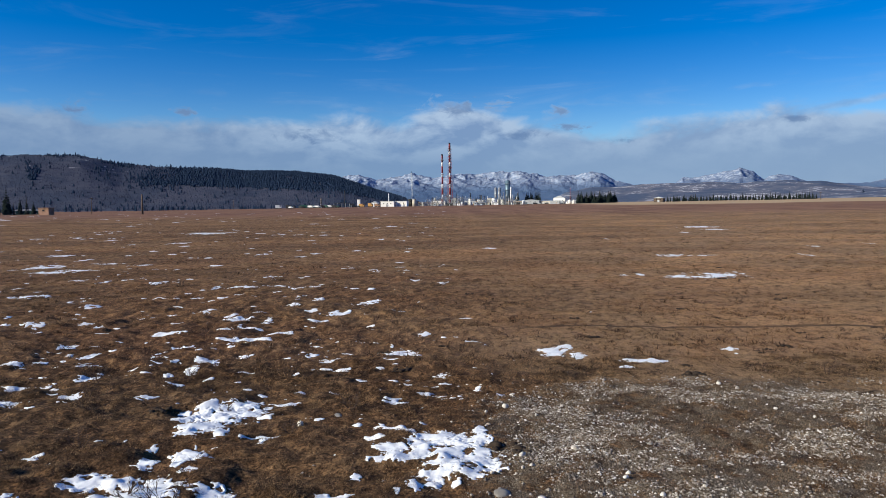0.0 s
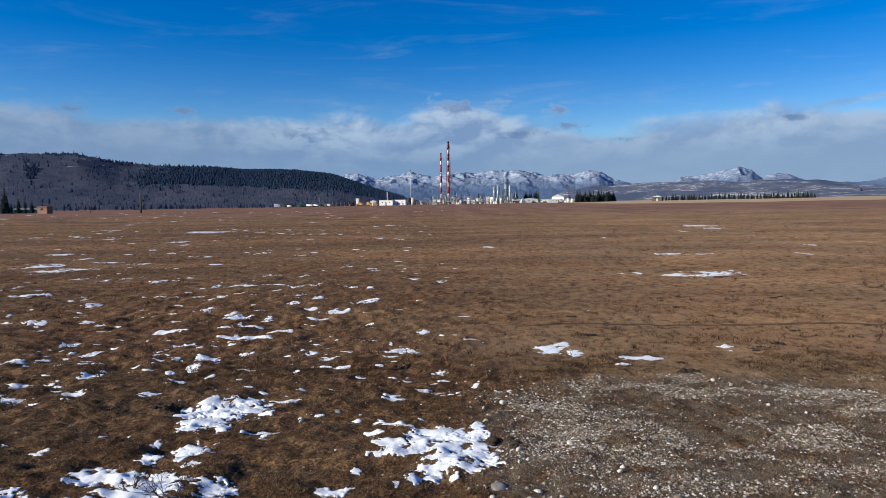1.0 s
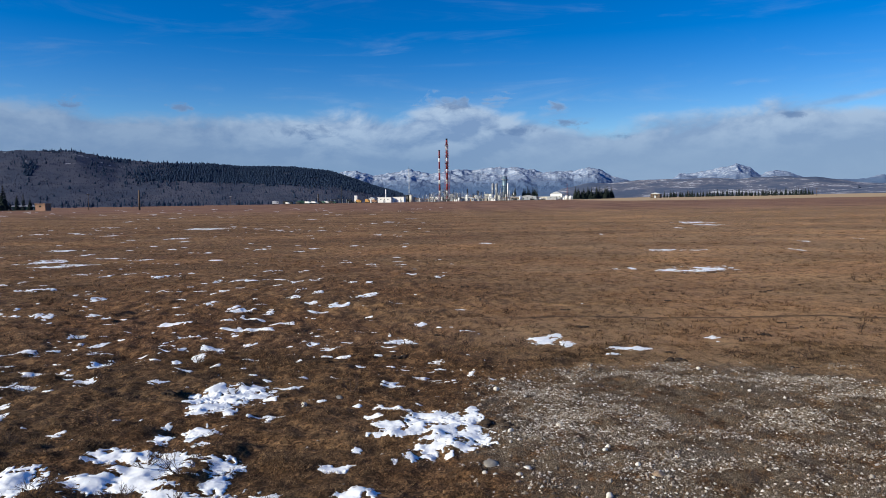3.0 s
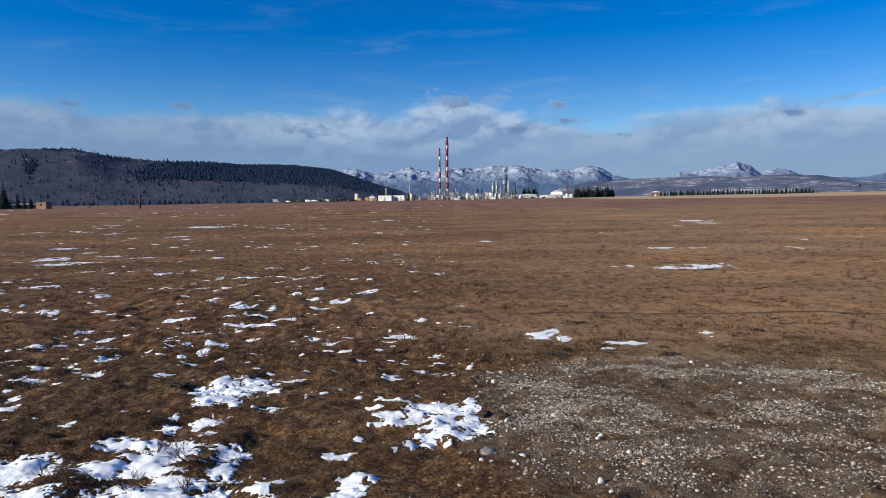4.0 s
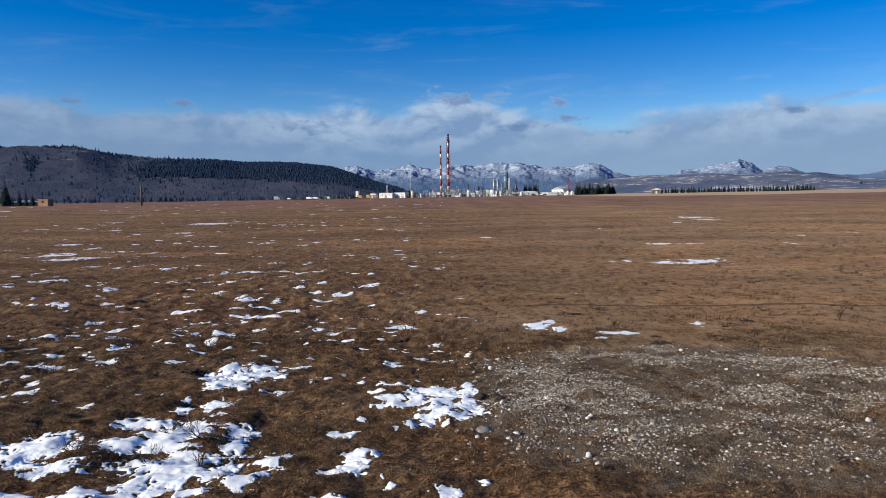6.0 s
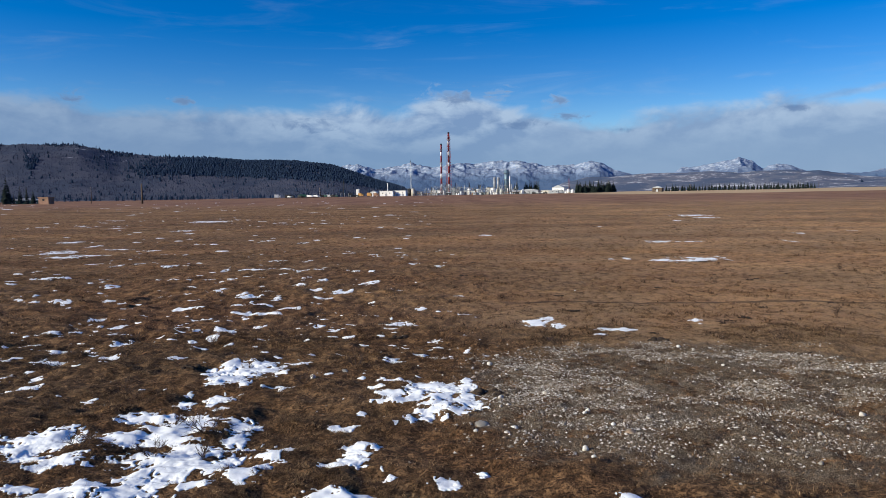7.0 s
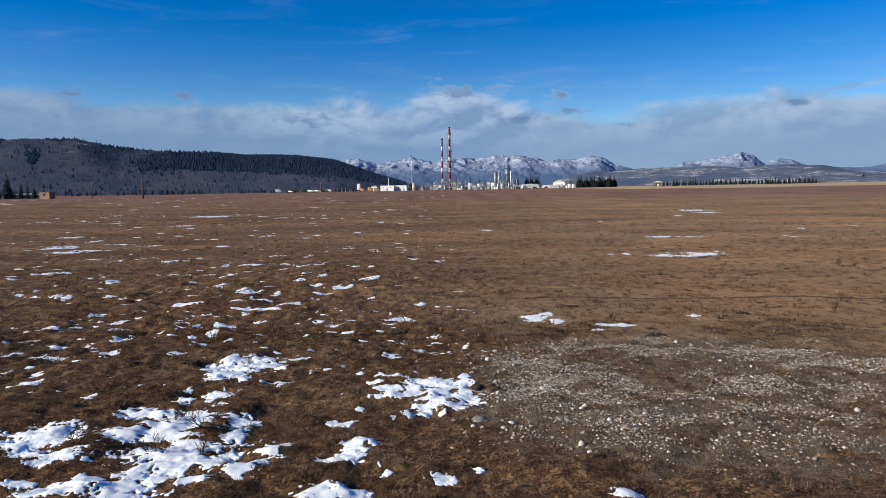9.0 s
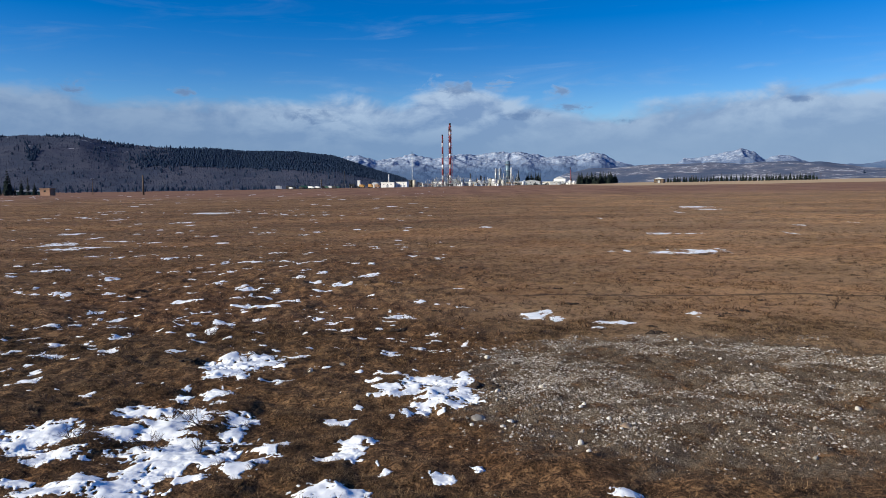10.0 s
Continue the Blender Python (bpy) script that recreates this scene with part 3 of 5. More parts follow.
snow_patch([
    (-0.63, 19.36, 0.18, 0.33, -4),
], 0.025)
snow_patch([
    (-1.24, 16.66, 0.45, 0.27, -3),
    (-0.72, 16.37, 0.12, 0.16, -3),
], 0.025)
snow_patch([
    (-1.49, 17.50, 0.09, 0.15, -4),
], 0.025)
snow_patch([
    (0.80, 17.85, 0.21, 0.14, -4),
], 0.025)
snow_patch([
    (7.94, 16.80, 0.15, 0.17, -4),
    (7.89, 16.23, 0.05, 0.08, -3),
], 0.025)
snow_patch([
    (2.59, 4.27, 0.18, 0.14, -1),
], 0.025)
snow_patch([
    (13.75, 35.43, 1.25, 0.76, 0),
    (15.36, 36.43, 1.05, 1.08, 0),
], 0.045, "long thin streak of snow in short straw grass")
snow_patch([(-6.22, 13.60, 0.18, 0.07, 0)], 0.022)
snow_patch([(-11.46, 15.71, 0.38, 0.25, 0)], 0.022)
snow_patch([(-10.86, 16.15, 0.16, 0.10, 0)], 0.022)
snow_patch([(-9.90, 16.85, 0.17, 0.40, 0)], 0.022)
snow_patch([(-11.15, 18.13, 0.27, 0.21, 0)], 0.022)
snow_patch([(-13.42, 20.32, 0.18, 0.21, 0)], 0.022)
snow_patch([(-15.82, 22.13, 0.44, 0.13, 0)], 0.022)
snow_patch([(-14.55, 22.17, 0.55, 0.31, 0)], 0.022)
snow_patch([(-14.06, 21.47, 0.21, 0.17, 0)], 0.022)
snow_patch([(-19.35, 29.67, 0.72, 0.60, 0)], 0.022)
snow_patch([(-18.62, 30.05, 0.31, 0.31, 0)], 0.022)
snow_patch([(-20.62, 29.14, 0.77, 0.20, 0)], 0.022)
snow_patch([(-20.69, 37.07, 0.41, 0.43, 0)], 0.022)
snow_patch([(-19.06, 35.93, 0.34, 0.68, 0)], 0.022)
snow_patch([(-18.25, 37.11, 0.41, 0.29, 0)], 0.022)
snow_patch([(-15.53, 35.53, 0.45, 0.77, 0)], 0.022)
snow_patch([(-28.50, 46.39, 1.20, 1.35, 0)], 0.022)
snow_patch([(-25.49, 42.43, 1.16, 0.76, 0)], 0.022)
snow_patch([(-24.22, 43.53, 1.19, 0.59, 0)], 0.022)
snow_patch([(-33.79, 58.45, 0.75, 1.02, 0)], 0.022)
snow_patch([(-28.71, 52.94, 0.36, 0.84, 0)], 0.022)
snow_patch([(-21.83, 47.43, 0.60, 0.44, 0)], 0.022)
snow_patch([(-30.61, 77.95, 0.99, 1.65, 0)], 0.022)
snow_patch([(-27.69, 71.48, 0.36, 0.94, 0)], 0.022)
snow_patch([(-43.36, 87.90, 0.46, 1.44, 0)], 0.022)
snow_patch([(-38.18, 109.33, 3.04, 3.13, 0)], 0.022)
snow_patch([(-24.94, 48.93, 0.87, 0.36, 0)], 0.022)
snow_patch([(-11.58, 32.79, 0.19, 0.43, 0)], 0.022)
snow_patch([(-10.18, 32.64, 0.74, 0.32, 0)], 0.022)
snow_patch([(-10.11, 29.01, 0.22, 0.18, 0)], 0.022)
snow_patch([(-9.28, 24.42, 0.32, 0.39, 0)], 0.022)
snow_patch([(-12.27, 29.00, 0.25, 0.18, 0)], 0.022)
snow_patch([(-9.41, 21.92, 0.25, 0.22, 0)], 0.022)
snow_patch([(-11.22, 23.49, 0.33, 0.19, 0)], 0.022)
snow_patch([(-7.52, 22.75, 0.44, 0.29, 0)], 0.022)
snow_patch([(-7.46, 21.12, 0.24, 0.20, 0)], 0.022)
snow_patch([(-6.73, 21.45, 0.30, 0.20, 0)], 0.022)
snow_patch([(-6.43, 19.27, 0.74, 0.26, 0)], 0.022)
snow_patch([(-9.05, 20.13, 0.58, 0.29, 0)], 0.022)
snow_patch([(-7.67, 17.91, 0.29, 0.17, 0)], 0.022)
snow_patch([(-6.93, 17.29, 0.16, 0.13, 0)], 0.022)
snow_patch([(-6.41, 16.13, 0.26, 0.23, 0)], 0.022)
snow_patch([(-7.13, 15.93, 0.14, 0.14, 0)], 0.022)
snow_patch([(-7.57, 15.80, 0.15, 0.06, 0)], 0.022)
snow_patch([(-5.53, 16.67, 0.13, 0.15, 0)], 0.022)
snow_patch([(-6.20, 17.81, 0.12, 0.11, 0)], 0.022)
snow_patch([(-6.31, 14.96, 0.10, 0.16, 0)], 0.022)
snow_patch([(-6.84, 14.70, 0.10, 0.08, 0)], 0.022)
snow_patch([(-14.59, 26.24, 0.39, 0.31, 0)], 0.022)
snow_patch([(-11.89, 21.32, 0.19, 0.16, 0)], 0.022)
snow_patch([(-15.65, 57.52, 0.38, 0.60, 0)], 0.022)
snow_patch([(-10.09, 37.84, 0.41, 0.42, 0)], 0.022)
snow_patch([(-7.42, 32.08, 0.29, 0.26, 0)], 0.022)
snow_patch([(-6.55, 32.52, 0.30, 0.21, 0)], 0.022)
snow_patch([(-6.52, 28.66, 0.19, 0.34, 0)], 0.022)
snow_patch([(-5.45, 27.93, 0.24, 0.32, 0)], 0.022)
snow_patch([(-6.15, 26.23, 0.27, 0.29, 0)], 0.022)
snow_patch([(-4.10, 24.15, 0.45, 0.43, 0)], 0.022)
snow_patch([(-3.12, 26.91, 0.32, 0.52, 0)], 0.022)
snow_patch([(-3.43, 26.36, 0.24, 0.29, 0)], 0.022)
snow_patch([(-2.88, 23.58, 0.12, 0.12, 0)], 0.022)
snow_patch([(-4.39, 32.02, 0.19, 0.20, 0)], 0.022)
snow_patch([(-3.56, 31.16, 0.18, 0.29, 0)], 0.022)
snow_patch([(-1.75, 35.50, 0.38, 0.36, 0)], 0.022)
snow_patch([(-4.44, 41.32, 0.27, 0.31, 0)], 0.022)
snow_patch([(-0.12, 33.78, 0.22, 0.33, 0)], 0.022)
snow_patch([(0.20, 35.92, 0.17, 0.25, 0)], 0.022)
snow_patch([(-7.69, 82.09, 0.46, 1.14, 0)], 0.022)
snow_patch([(-3.30, 62.58, 0.30, 0.51, 0)], 0.022)
snow_patch([(4.30, 61.98, 0.53, 0.67, 0)], 0.022)
snow_patch([(-11.66, 54.02, 0.35, 0.53, 0)], 0.022)
snow_patch([(-11.10, 57.46, 0.33, 0.59, 0)], 0.022)
snow_patch([(-8.05, 44.01, 0.22, 0.27, 0)], 0.022)
snow_patch([(-0.61, 19.77, 0.19, 0.39, 0)], 0.022)
snow_patch([(-3.03, 15.93, 0.20, 0.17, 0)], 0.022)
snow_patch([(-3.55, 14.18, 0.07, 0.17, 0)], 0.022)
snow_patch([(17.37, 51.05, 0.84, 0.73, 0)], 0.022)
snow_patch([(19.71, 50.64, 0.83, 0.37, 0)], 0.022)
snow_patch([(27.42, 49.95, 0.22, 1.00, 0)], 0.022)
snow_patch([(33.13, 59.71, 0.30, 0.71, 0)], 0.022)
snow_patch([(41.52, 111.64, 2.12, 3.27, 0)], 0.022)
snow_patch([(40.22, 100.80, 1.55, 1.80, 0)], 0.022)
snow_patch([(32.48, 91.85, 0.33, 1.49, 0)], 0.022)
snow_patch([(11.12, 36.97, 0.17, 0.40, 0)], 0.022)
snow_patch([(10.13, 36.74, 0.14, 0.20, 0)], 0.022)
snow_patch([(16.79, 37.71, 0.12, 0.29, 0)], 0.022)
snow_patch([(40.11, 63.11, 0.22, 0.60, 0)], 0.022)
snow_patch([(18.50, 76.90, 0.23, 0.77, 0)], 0.022)
snow_patch([(0.73, 5.43, 0.09, 0.08, 0)], 0.022)
snow_patch([(0.20, 4.92, 0.18, 0.14, 0)], 0.03)
snow_patch([(0.76, 5.32, 0.06, 0.08, 0)], 0.03)
snow_patch([(0.29, 3.92, 0.05, 0.09, 0)], 0.03)



def mask_at(x, y):
    ix, iy = ((x - MX0) / MRES).astype(int), ((y - MY0) / MRES).astype(int)
    ok = (ix >= 0) & (ix < MNX) & (iy >= 0) & (iy < MNY)
    out = np.zeros(len(x), bool)
    out[ok] = snow_mask[iy[ok], ix[ok]]
    return out


def stony(x, y):
    """How stony the ground is, 0 to 1."""
    r = np.hypot((x - GRAVEL_C[0]) / GRAVEL_R[0], (y - GRAVEL_C[1]) / GRAVEL_R[1])
    r = r + 0.55 * (fbm(x / 1.6, y / 1.1, 61, 4) - 0.5)
    return step(-r, -1.10, -0.86)


base = np.cumsum([0] + [len(v) for v, q in SCRAPS])
tagged(new("snow_scraps", quick_mesh("snow_scraps", np.concatenate([v for v, q in SCRAPS]), np.concatenate([q + b for (v, q), b in zip(SCRAPS, base)]), SNOW)),
       "small broken scraps round the larger snow patches", "snow", kind="stuff")


# crumbs of snow caught in the grass, thickest on the side where the snow lies
def snow_scatter(x0, x1, y0, y1, res, size, cut, thick, seed, label):
    X, Y = np.meshgrid(np.arange(x0, x1, res), np.arange(y0, y1, res))
    F = fbm(X / size, Y / (size * 0.6), seed, 5) - 1.2 * hummock(X, Y) + 0.22 * (fbm(X / 5.0, Y / 6.0, seed + 9, 2) - 0.5) - cut
    F = F - 0.13 * step(X, -3.0, 5.0) - 0.3 * (stony(X, Y) > 0.05) - 0.02 * step(Y, 20, 40)
    H = thick * np.clip(F * 14, 0, 1)
    Z = ground_z(X, Y) + np.where(F > 0, 0.010 + H, -0.02)
    ob = new("snow_crumbs", grid_mesh("snow_crumbs", X, Y, Z, SNOW, F > 0))
    tagged(ob, label, "snow", kind="stuff")


snow_scatter(-13, 3, 8.5, 19, 0.026, 0.40, 0.768, 0.012, 301, "scattered crumbs of old snow between grass tufts")
snow_scatter(-26, 6, 19, 45, 0.06, 0.8, 0.79, 0.02, 302, "scattered crumbs of old snow in the pasture")
snow_scatter(-70, 40, 45, 130, 0.22, 1.6, 0.80, 0.05, 303, "thin scraps of snow far out in the pasture")
snow_scatter(-330, 250, 130, 430, 0.9, 5.0, 0.81, 0.10, 304, "faint flecks of snow at the far side of the pasture")

# ---- grass ----
def spread(rng, count, y0, y1, power):
    y = y0 + (y1 - y0) * rng.random(count) ** power
    x = (rng.random(count) * 2 - 1) * (0.70 * (y + 4.6) + 0.6) + 0.2
    return x, y


def blade_mesh(name, rng, x, y, a, lean, L, wdt, label, mat):
    px, py = -np.sin(a) * wdt, np.cos(a) * wdt
    z = ground_z(x, y) - 0.008
    tx, ty = x + np.cos(a) * np.sin(lean) * L, y + np.sin(a) * np.sin(lean) * L
    tz = z + np.cos(lean) * L
    v = np.stack([np.stack([x - px, y - py, z], -1), np.stack([x + px, y + py, z], -1), np.stack([tx, ty, tz], -1)], 1).reshape(-1, 3)
    tagged(new(name, quick_mesh(name, v, np.arange(3 * len(x)).reshape(-1, 3), mat, False)), label, "grass", kind="stuff")


def in_rut(x, y):
    """Where the old wheel rut has worn the grass away."""
    return (np.abs(y + 0.072 * x - RUT_Y + 0.12 * np.sin(x * 0.9)) < 0.17) & (x > 1.0)


def carpet(count, y0, y1, power, length, width, seed, label):
    """Short trodden blades lying nearly flat."""
    rng = np.random.default_rng(seed)
    x, y = spread(rng, count, y0, y1, power)
    thin = fbm(x / 0.5, y / 0.4, 71, 4)
    keep = (rng.random(count) < np.clip(0.30 + 2.6 * (thin - 0.38), 0.05, 1)) & (rng.random(count) > 0.20 * stony(x, y))
    keep &= (~mask_at(x, y) | (rng.random(count) < 0.03)) & ~in_rut(x, y)
    x, y = x[keep], y[keep]
    m = len(x)
    blade_mesh("grass_carpet", rng, x, y, rng.random(m) * 6.283, 0.85 + 0.65 * rng.random(m), length * (0.4 + rng.random(m)), width * (0.6 + 0.8 * rng.random(m)), label, GRASS if y0 < 10 else STRAW)


def tussocks(count, per, y0, y1, power, radius, height, width, seed, label, mat=None, evenly=0.0):
    """Tufts of longer stems that fan out of one root."""
    rng = np.random.default_rng(seed)
    x, y = spread(rng, count, y0, y1, power)
    clump = fbm(x / 1.8, y / 1.5, 83, 4)
    keep = (rng.random(count) < np.clip(0.10 + 4.5 * (clump - 0.44), 0.03, 1) + evenly) & (rng.random(count) > 0.55 * stony(x, y)) & ~mask_at(x, y) & ~in_rut(x, y)
    x, y = x[keep], y[keep]
    size = 0.5 + 0.9 * rng.random(len(x)) ** 1.5
    x, y, size = np.repeat(x, per), np.repeat(y, per), np.repeat(size, per)
    m = len(x)
    a, k = rng.random(m) * 6.283, np.sqrt(rng.random(m))
    x, y = x + np.cos(a) * k * radius * size, y + np.sin(a) * k * radius * size
    a = a + 2.2 * (rng.random(m) - 0.5)
    blade_mesh("grass_tussocks", rng, x, y, a, 0.30 + 0.95 * k + 0.35 * rng.random(m), height * size * (0.55 + 0.6 * rng.random(m)), width * (0.6 + 0.8 * rng.random(m)), label, mat or (GRASS if y0 < 10 else STRAW))


tussocks(15000, 10, 14.0, 120.0, 1.3, 0.15, 0.13, 0.012, 18, "darker clumps of rank dead grass", DARK_GRASS)
tussocks(5200, 26, 14.0, 150.0, 1.1, 0.22, 0.17, 0.012, 20, "lone dark clumps of dead grass in the pasture", DARK_GRASS, 0.55)
tussocks(9000, 22, 1.5, 16.0, 0.8, 0.12, 0.10, 0.0036, 19, "darker clumps of rank dead grass", DARK_GRASS)
carpet(700000, 1.5, 16.0, 0.75, 0.070, 0.0040, 11, "short matted brown winter grass")
carpet(380000, 15.0, 44.0, 0.9, 0.085, 0.010, 12, "short grazed straw-coloured grass")
tussocks(27000, 26, 1.5, 16.0, 0.75, 0.085, 0.088, 0.0034, 14, "tufts of dry brown grass stems")
tussocks(42000, 10, 15.0, 46.0, 0.9, 0.10, 0.10, 0.008, 15, "tufts of dry brown grass stems")
tussocks(100000, 4, 44.0, 200.0, 0.9, 0.17, 0.13, 0.03, 16, "thin tussocks of dry grass far out in the pasture")


# ---- stones ----
def lump(radius, seed, flat=0.7, sub=2, rough=0.22):
    """A weathered stone: a sphere with broad facets knocked off it."""
    bm = bmesh.new()
    bmesh.ops.create_icosphere(bm, subdivisions=sub, radius=1.0)
    r = random.Random(seed)
    cuts = [(Vector((r.uniform(-1, 1), r.uniform(-1, 1), r.uniform(-1, 1))).normalized(), r.uniform(0.55, 0.90)) for _ in range(11)]
    off = Vector((r.uniform(0, 50), r.uniform(0, 50), 0))
    sx, sy = r.uniform(0.85, 1.15), r.uniform(0.75, 1.1)
    for v in bm.verts:
        c = v.co.copy()
        for d, k in cuts:
            over = c.dot(d) - k
            if over > 0:
                c -= d * over * 0.85
        c *= 1 + rough * noise.noise(c * 1.6 + off)
        v.co = Vector((c.x * sx, c.y * sy, c.z * flat)) * radius
    for f in bm.faces:
        f.smooth = True
    return bm


def part(name, bm, mat, parent=None, label=""):
    me = bpy.data.meshes.new(name)
    bm.to_mesh(me)
    bm.free()
    me.materials.append(mat)
    ob = new(name, me)
    if parent is not None:
        ob.parent = parent
    if label:
        ob["label"] = label
    return ob


STONES = [0]


def field_stone(x, y, r, flat, mat):
    STONES[0] += 1
    f = max(0.35, min(0.95, flat * 1.15))
    ob = part("field_stone", lump(r, STONES[0], f), mat)
    ob.location = (x, y, float(ground_z(x, y)) + r * f * (0.45 if flat > 0.5 else -0.25))
    ob.rotation_euler = (0, 0, STONES[0] * 1.7)
    what = {"pale_stone": "rounded pale field stone half sunk in stony soil", "tan_stone": "flat tan stone lying on stony soil",
            "grey_stone": "flat grey stone bedded in short grass"}.get(mat.name, "weathered grey-white field stone on bare gravelly soil")
    tagged(ob, what, "stone", group="field stones")


field_stone(-2.68, 10.49, 0.073, 0.92, PALE_STONE)
field_stone(1.24, 11.52, 0.064, 0.80, STONE)
field_stone(1.48, 12.41, 0.088, 0.38, STONE)
field_stone(1.27, 8.57, 0.057, 0.82, STONE)
field_stone(2.79, 7.96, 0.049, 0.80, PALE_STONE)
field_stone(2.37, 6.09, 0.058, 0.86, PALE_STONE)
field_stone(3.04, 7.12, 0.046, 0.70, PALE_STONE)
field_stone(3.12, 6.59, 0.030, 0.71, PALE_STONE)
field_stone(3.24, 6.76, 0.124, 0.25, TAN_STONE)
field_stone(2.19, 8.99, 0.096, 0.28, STONE)
field_stone(1.37, 7.18, 0.079, 0.41, PALE_STONE)
field_stone(0.80, 7.31, 0.150, 0.28, GREY_STONE)
field_stone(1.23, 6.91, 0.063, 0.43, STONE)
field_stone(5.39, 9.81, 0.073, 0.31, STONE)
field_stone(6.89, 12.85, 0.068, 0.40, STONE)
field_stone(6.14, 12.99, 0.062, 0.56, PALE_STONE)
field_stone(6.37, 12.58, 0.054, 0.88, STONE)
field_stone(5.87, 7.73, 0.067, 0.29, STONE)
field_stone(5.74, 7.60, 0.047, 0.30, STONE)
field_stone(5.92, 7.26, 0.064, 0.21, STONE)
field_stone(6.31, 6.68, 0.048, 0.73, STONE)
field_stone(5.37, 5.78, 0.064, 0.38, STONE)
field_stone(5.67, 5.47, 0.046, 0.67, GREY_STONE)
field_stone(2.35, 5.42, 0.043, 0.55, PALE_STONE)
field_stone(7.56, 7.62, 0.071, 0.67, STONE)
field_stone(6.96, 10.54, 0.041, 0.71, PALE_STONE)
field_stone(6.53, 11.17, 0.043, 0.71, PALE_STONE)
field_stone(9.18, 10.79, 0.048, 0.75, STONE)
field_stone(8.50, 9.97, 0.056, 0.40, STONE)
field_stone(1.16, 6.64, 0.057, 0.46, TAN_STONE)
field_stone(4.55, 5.62, 0.035, 0.44, STONE)
field_stone(4.87, 5.28, 0.034, 0.56, STONE)
field_stone(5.39, 5.54, 0.047, 0.33, STONE)
field_stone(1.22, 8.10, 0.035, 0.71, STONE)
field_stone(1.36, 8.19, 0.035, 0.71, STONE)
field_stone(1.11, 8.00, 0.030, 0.67, STONE)
field_stone(0.74, 7.99, 0.040, 0.75, STONE)
field_stone(0.85, 8.12, 0.035, 0.71, STONE)
field_stone(0.71, 6.87, 0.041, 0.67, STONE)
field_stone(0.86, 6.83, 0.036, 0.50, STONE)
field_stone(0.57, 6.65, 0.044, 0.40, STONE)
field_stone(1.51, 6.76, 0.053, 0.33, STONE)
field_stone(0.40, 7.15, 0.032, 0.71, STONE)
field_stone(0.15, 10.41, 0.024, 1.00, STONE)
field_stone(0.84, 11.19, 0.038, 0.83, STONE)
field_stone(0.84, 10.33, 0.053, 0.56, STONE)
field_stone(1.77, 10.77, 0.037, 0.83, STONE)
field_stone(2.29, 11.22, 0.044, 0.71, STONE)
field_stone(3.22, 13.28, 0.057, 0.50, STONE)
field_stone(3.68, 13.45, 0.043, 0.67, STONE)
field_stone(2.99, 13.03, 0.042, 0.83, STONE)
field_stone(1.96, 11.15, 0.031, 0.80, STONE)
field_stone(1.87, 13.74, 0.029, 1.00, STONE)
field_stone(2.01, 12.07, 0.033, 0.80, STONE)
field_stone(2.39, 11.53, 0.038, 0.67, STONE)
field_stone(-2.08, 11.09, 0.126, 0.25, GREY_STONE)
field_stone(4.04, 5.82, 0.032, 0.50, STONE)
field_stone(3.59, 5.69, 0.028, 0.57, STONE)
field_stone(3.73, 6.21, 0.029, 0.57, STONE)
field_stone(5.16, 7.34, 0.028, 0.67, STONE)
field_stone(3.70, 7.32, 0.037, 0.75, STONE)
field_stone(3.35, 6.63, 0.026, 0.83, STONE)
field_stone(4.02, 7.71, 0.029, 0.67, STONE)
field_stone(3.41, 8.94, 0.048, 0.56, GREY_STONE)
field_stone(5.09, 8.54, 0.051, 0.40, STONE)
field_stone(7.65, 10.91, 0.054, 0.33, STONE)
field_stone(4.93, 6.34, 0.030, 0.71, STONE)
field_stone(7.99, 9.29, 0.032, 1.00, STONE)
field_stone(9.00, 9.93, 0.034, 0.83, STONE)
field_stone(6.68, 6.52, 0.034, 0.50, STONE)
field_stone(2.69, 7.72, 0.050, 0.62, PALE_STONE)
field_stone(2.18, 8.89, 0.053, 0.67, STONE)


# pebbles: one merged bed, each pebble a small faceted stone
rng = np.random.default_rng(8)


def pebbles(name, x, y, r, label):
    m = len(x)
    octa = np.array([(1, 0, -0.2), (0, 1, -0.2), (-1, 0, -0.2), (0, -1, -0.2), (0.15, 0.1, 0.42)], float)
    faces = np.array([(0, 1, 4), (1, 2, 4), (2, 3, 4), (3, 0, 4)])
    v = octa[None] * (0.65 + 0.7 * rng.random((m, 5, 1)))
    a = rng.random(m) * 2 * np.pi
    c, s = np.cos(a)[:, None], np.sin(a)[:, None]
    vx, vy = v[..., 0] * c - v[..., 1] * s * 0.8, v[..., 0] * s + v[..., 1] * c * 0.8
    out = np.stack([x[:, None] + vx * r[:, None], y[:, None] + vy * r[:, None], ground_z(x, y)[:, None] + (v[..., 2] + 0.22) * r[:, None]], -1)
    q = (np.arange(m)[:, None, None] * 5 + faces[None]).reshape(-1, 3)
    tagged(new(name, quick_mesh(name, out.reshape(-1, 3), q, PEBBLE, False)), label, "gravel", kind="stuff")


n = 380000
x = GRAVEL_C[0] + (rng.random(n) * 2 - 1) * GRAVEL_R[0] * 1.25
y = GRAVEL_C[1] + (rng.random(n) * 2 - 1) * GRAVEL_R[1] * 1.25
ok = (rng.random(n) < stony(x, y) * (0.12 + 0.88 * step(y, 5.0, 8.2)) * np.clip(5.0 * (fbm(x / 0.8, y / 0.6, 91, 5) - 0.41), 0.05, 1)) & ~mask_at(x, y)
x, y = x[ok], y[ok]
pebbles("gravel", x, y, 0.006 + 0.032 * rng.random(len(x)) ** 5.0, "loose grey and white gravel on bare soil")
n = 900
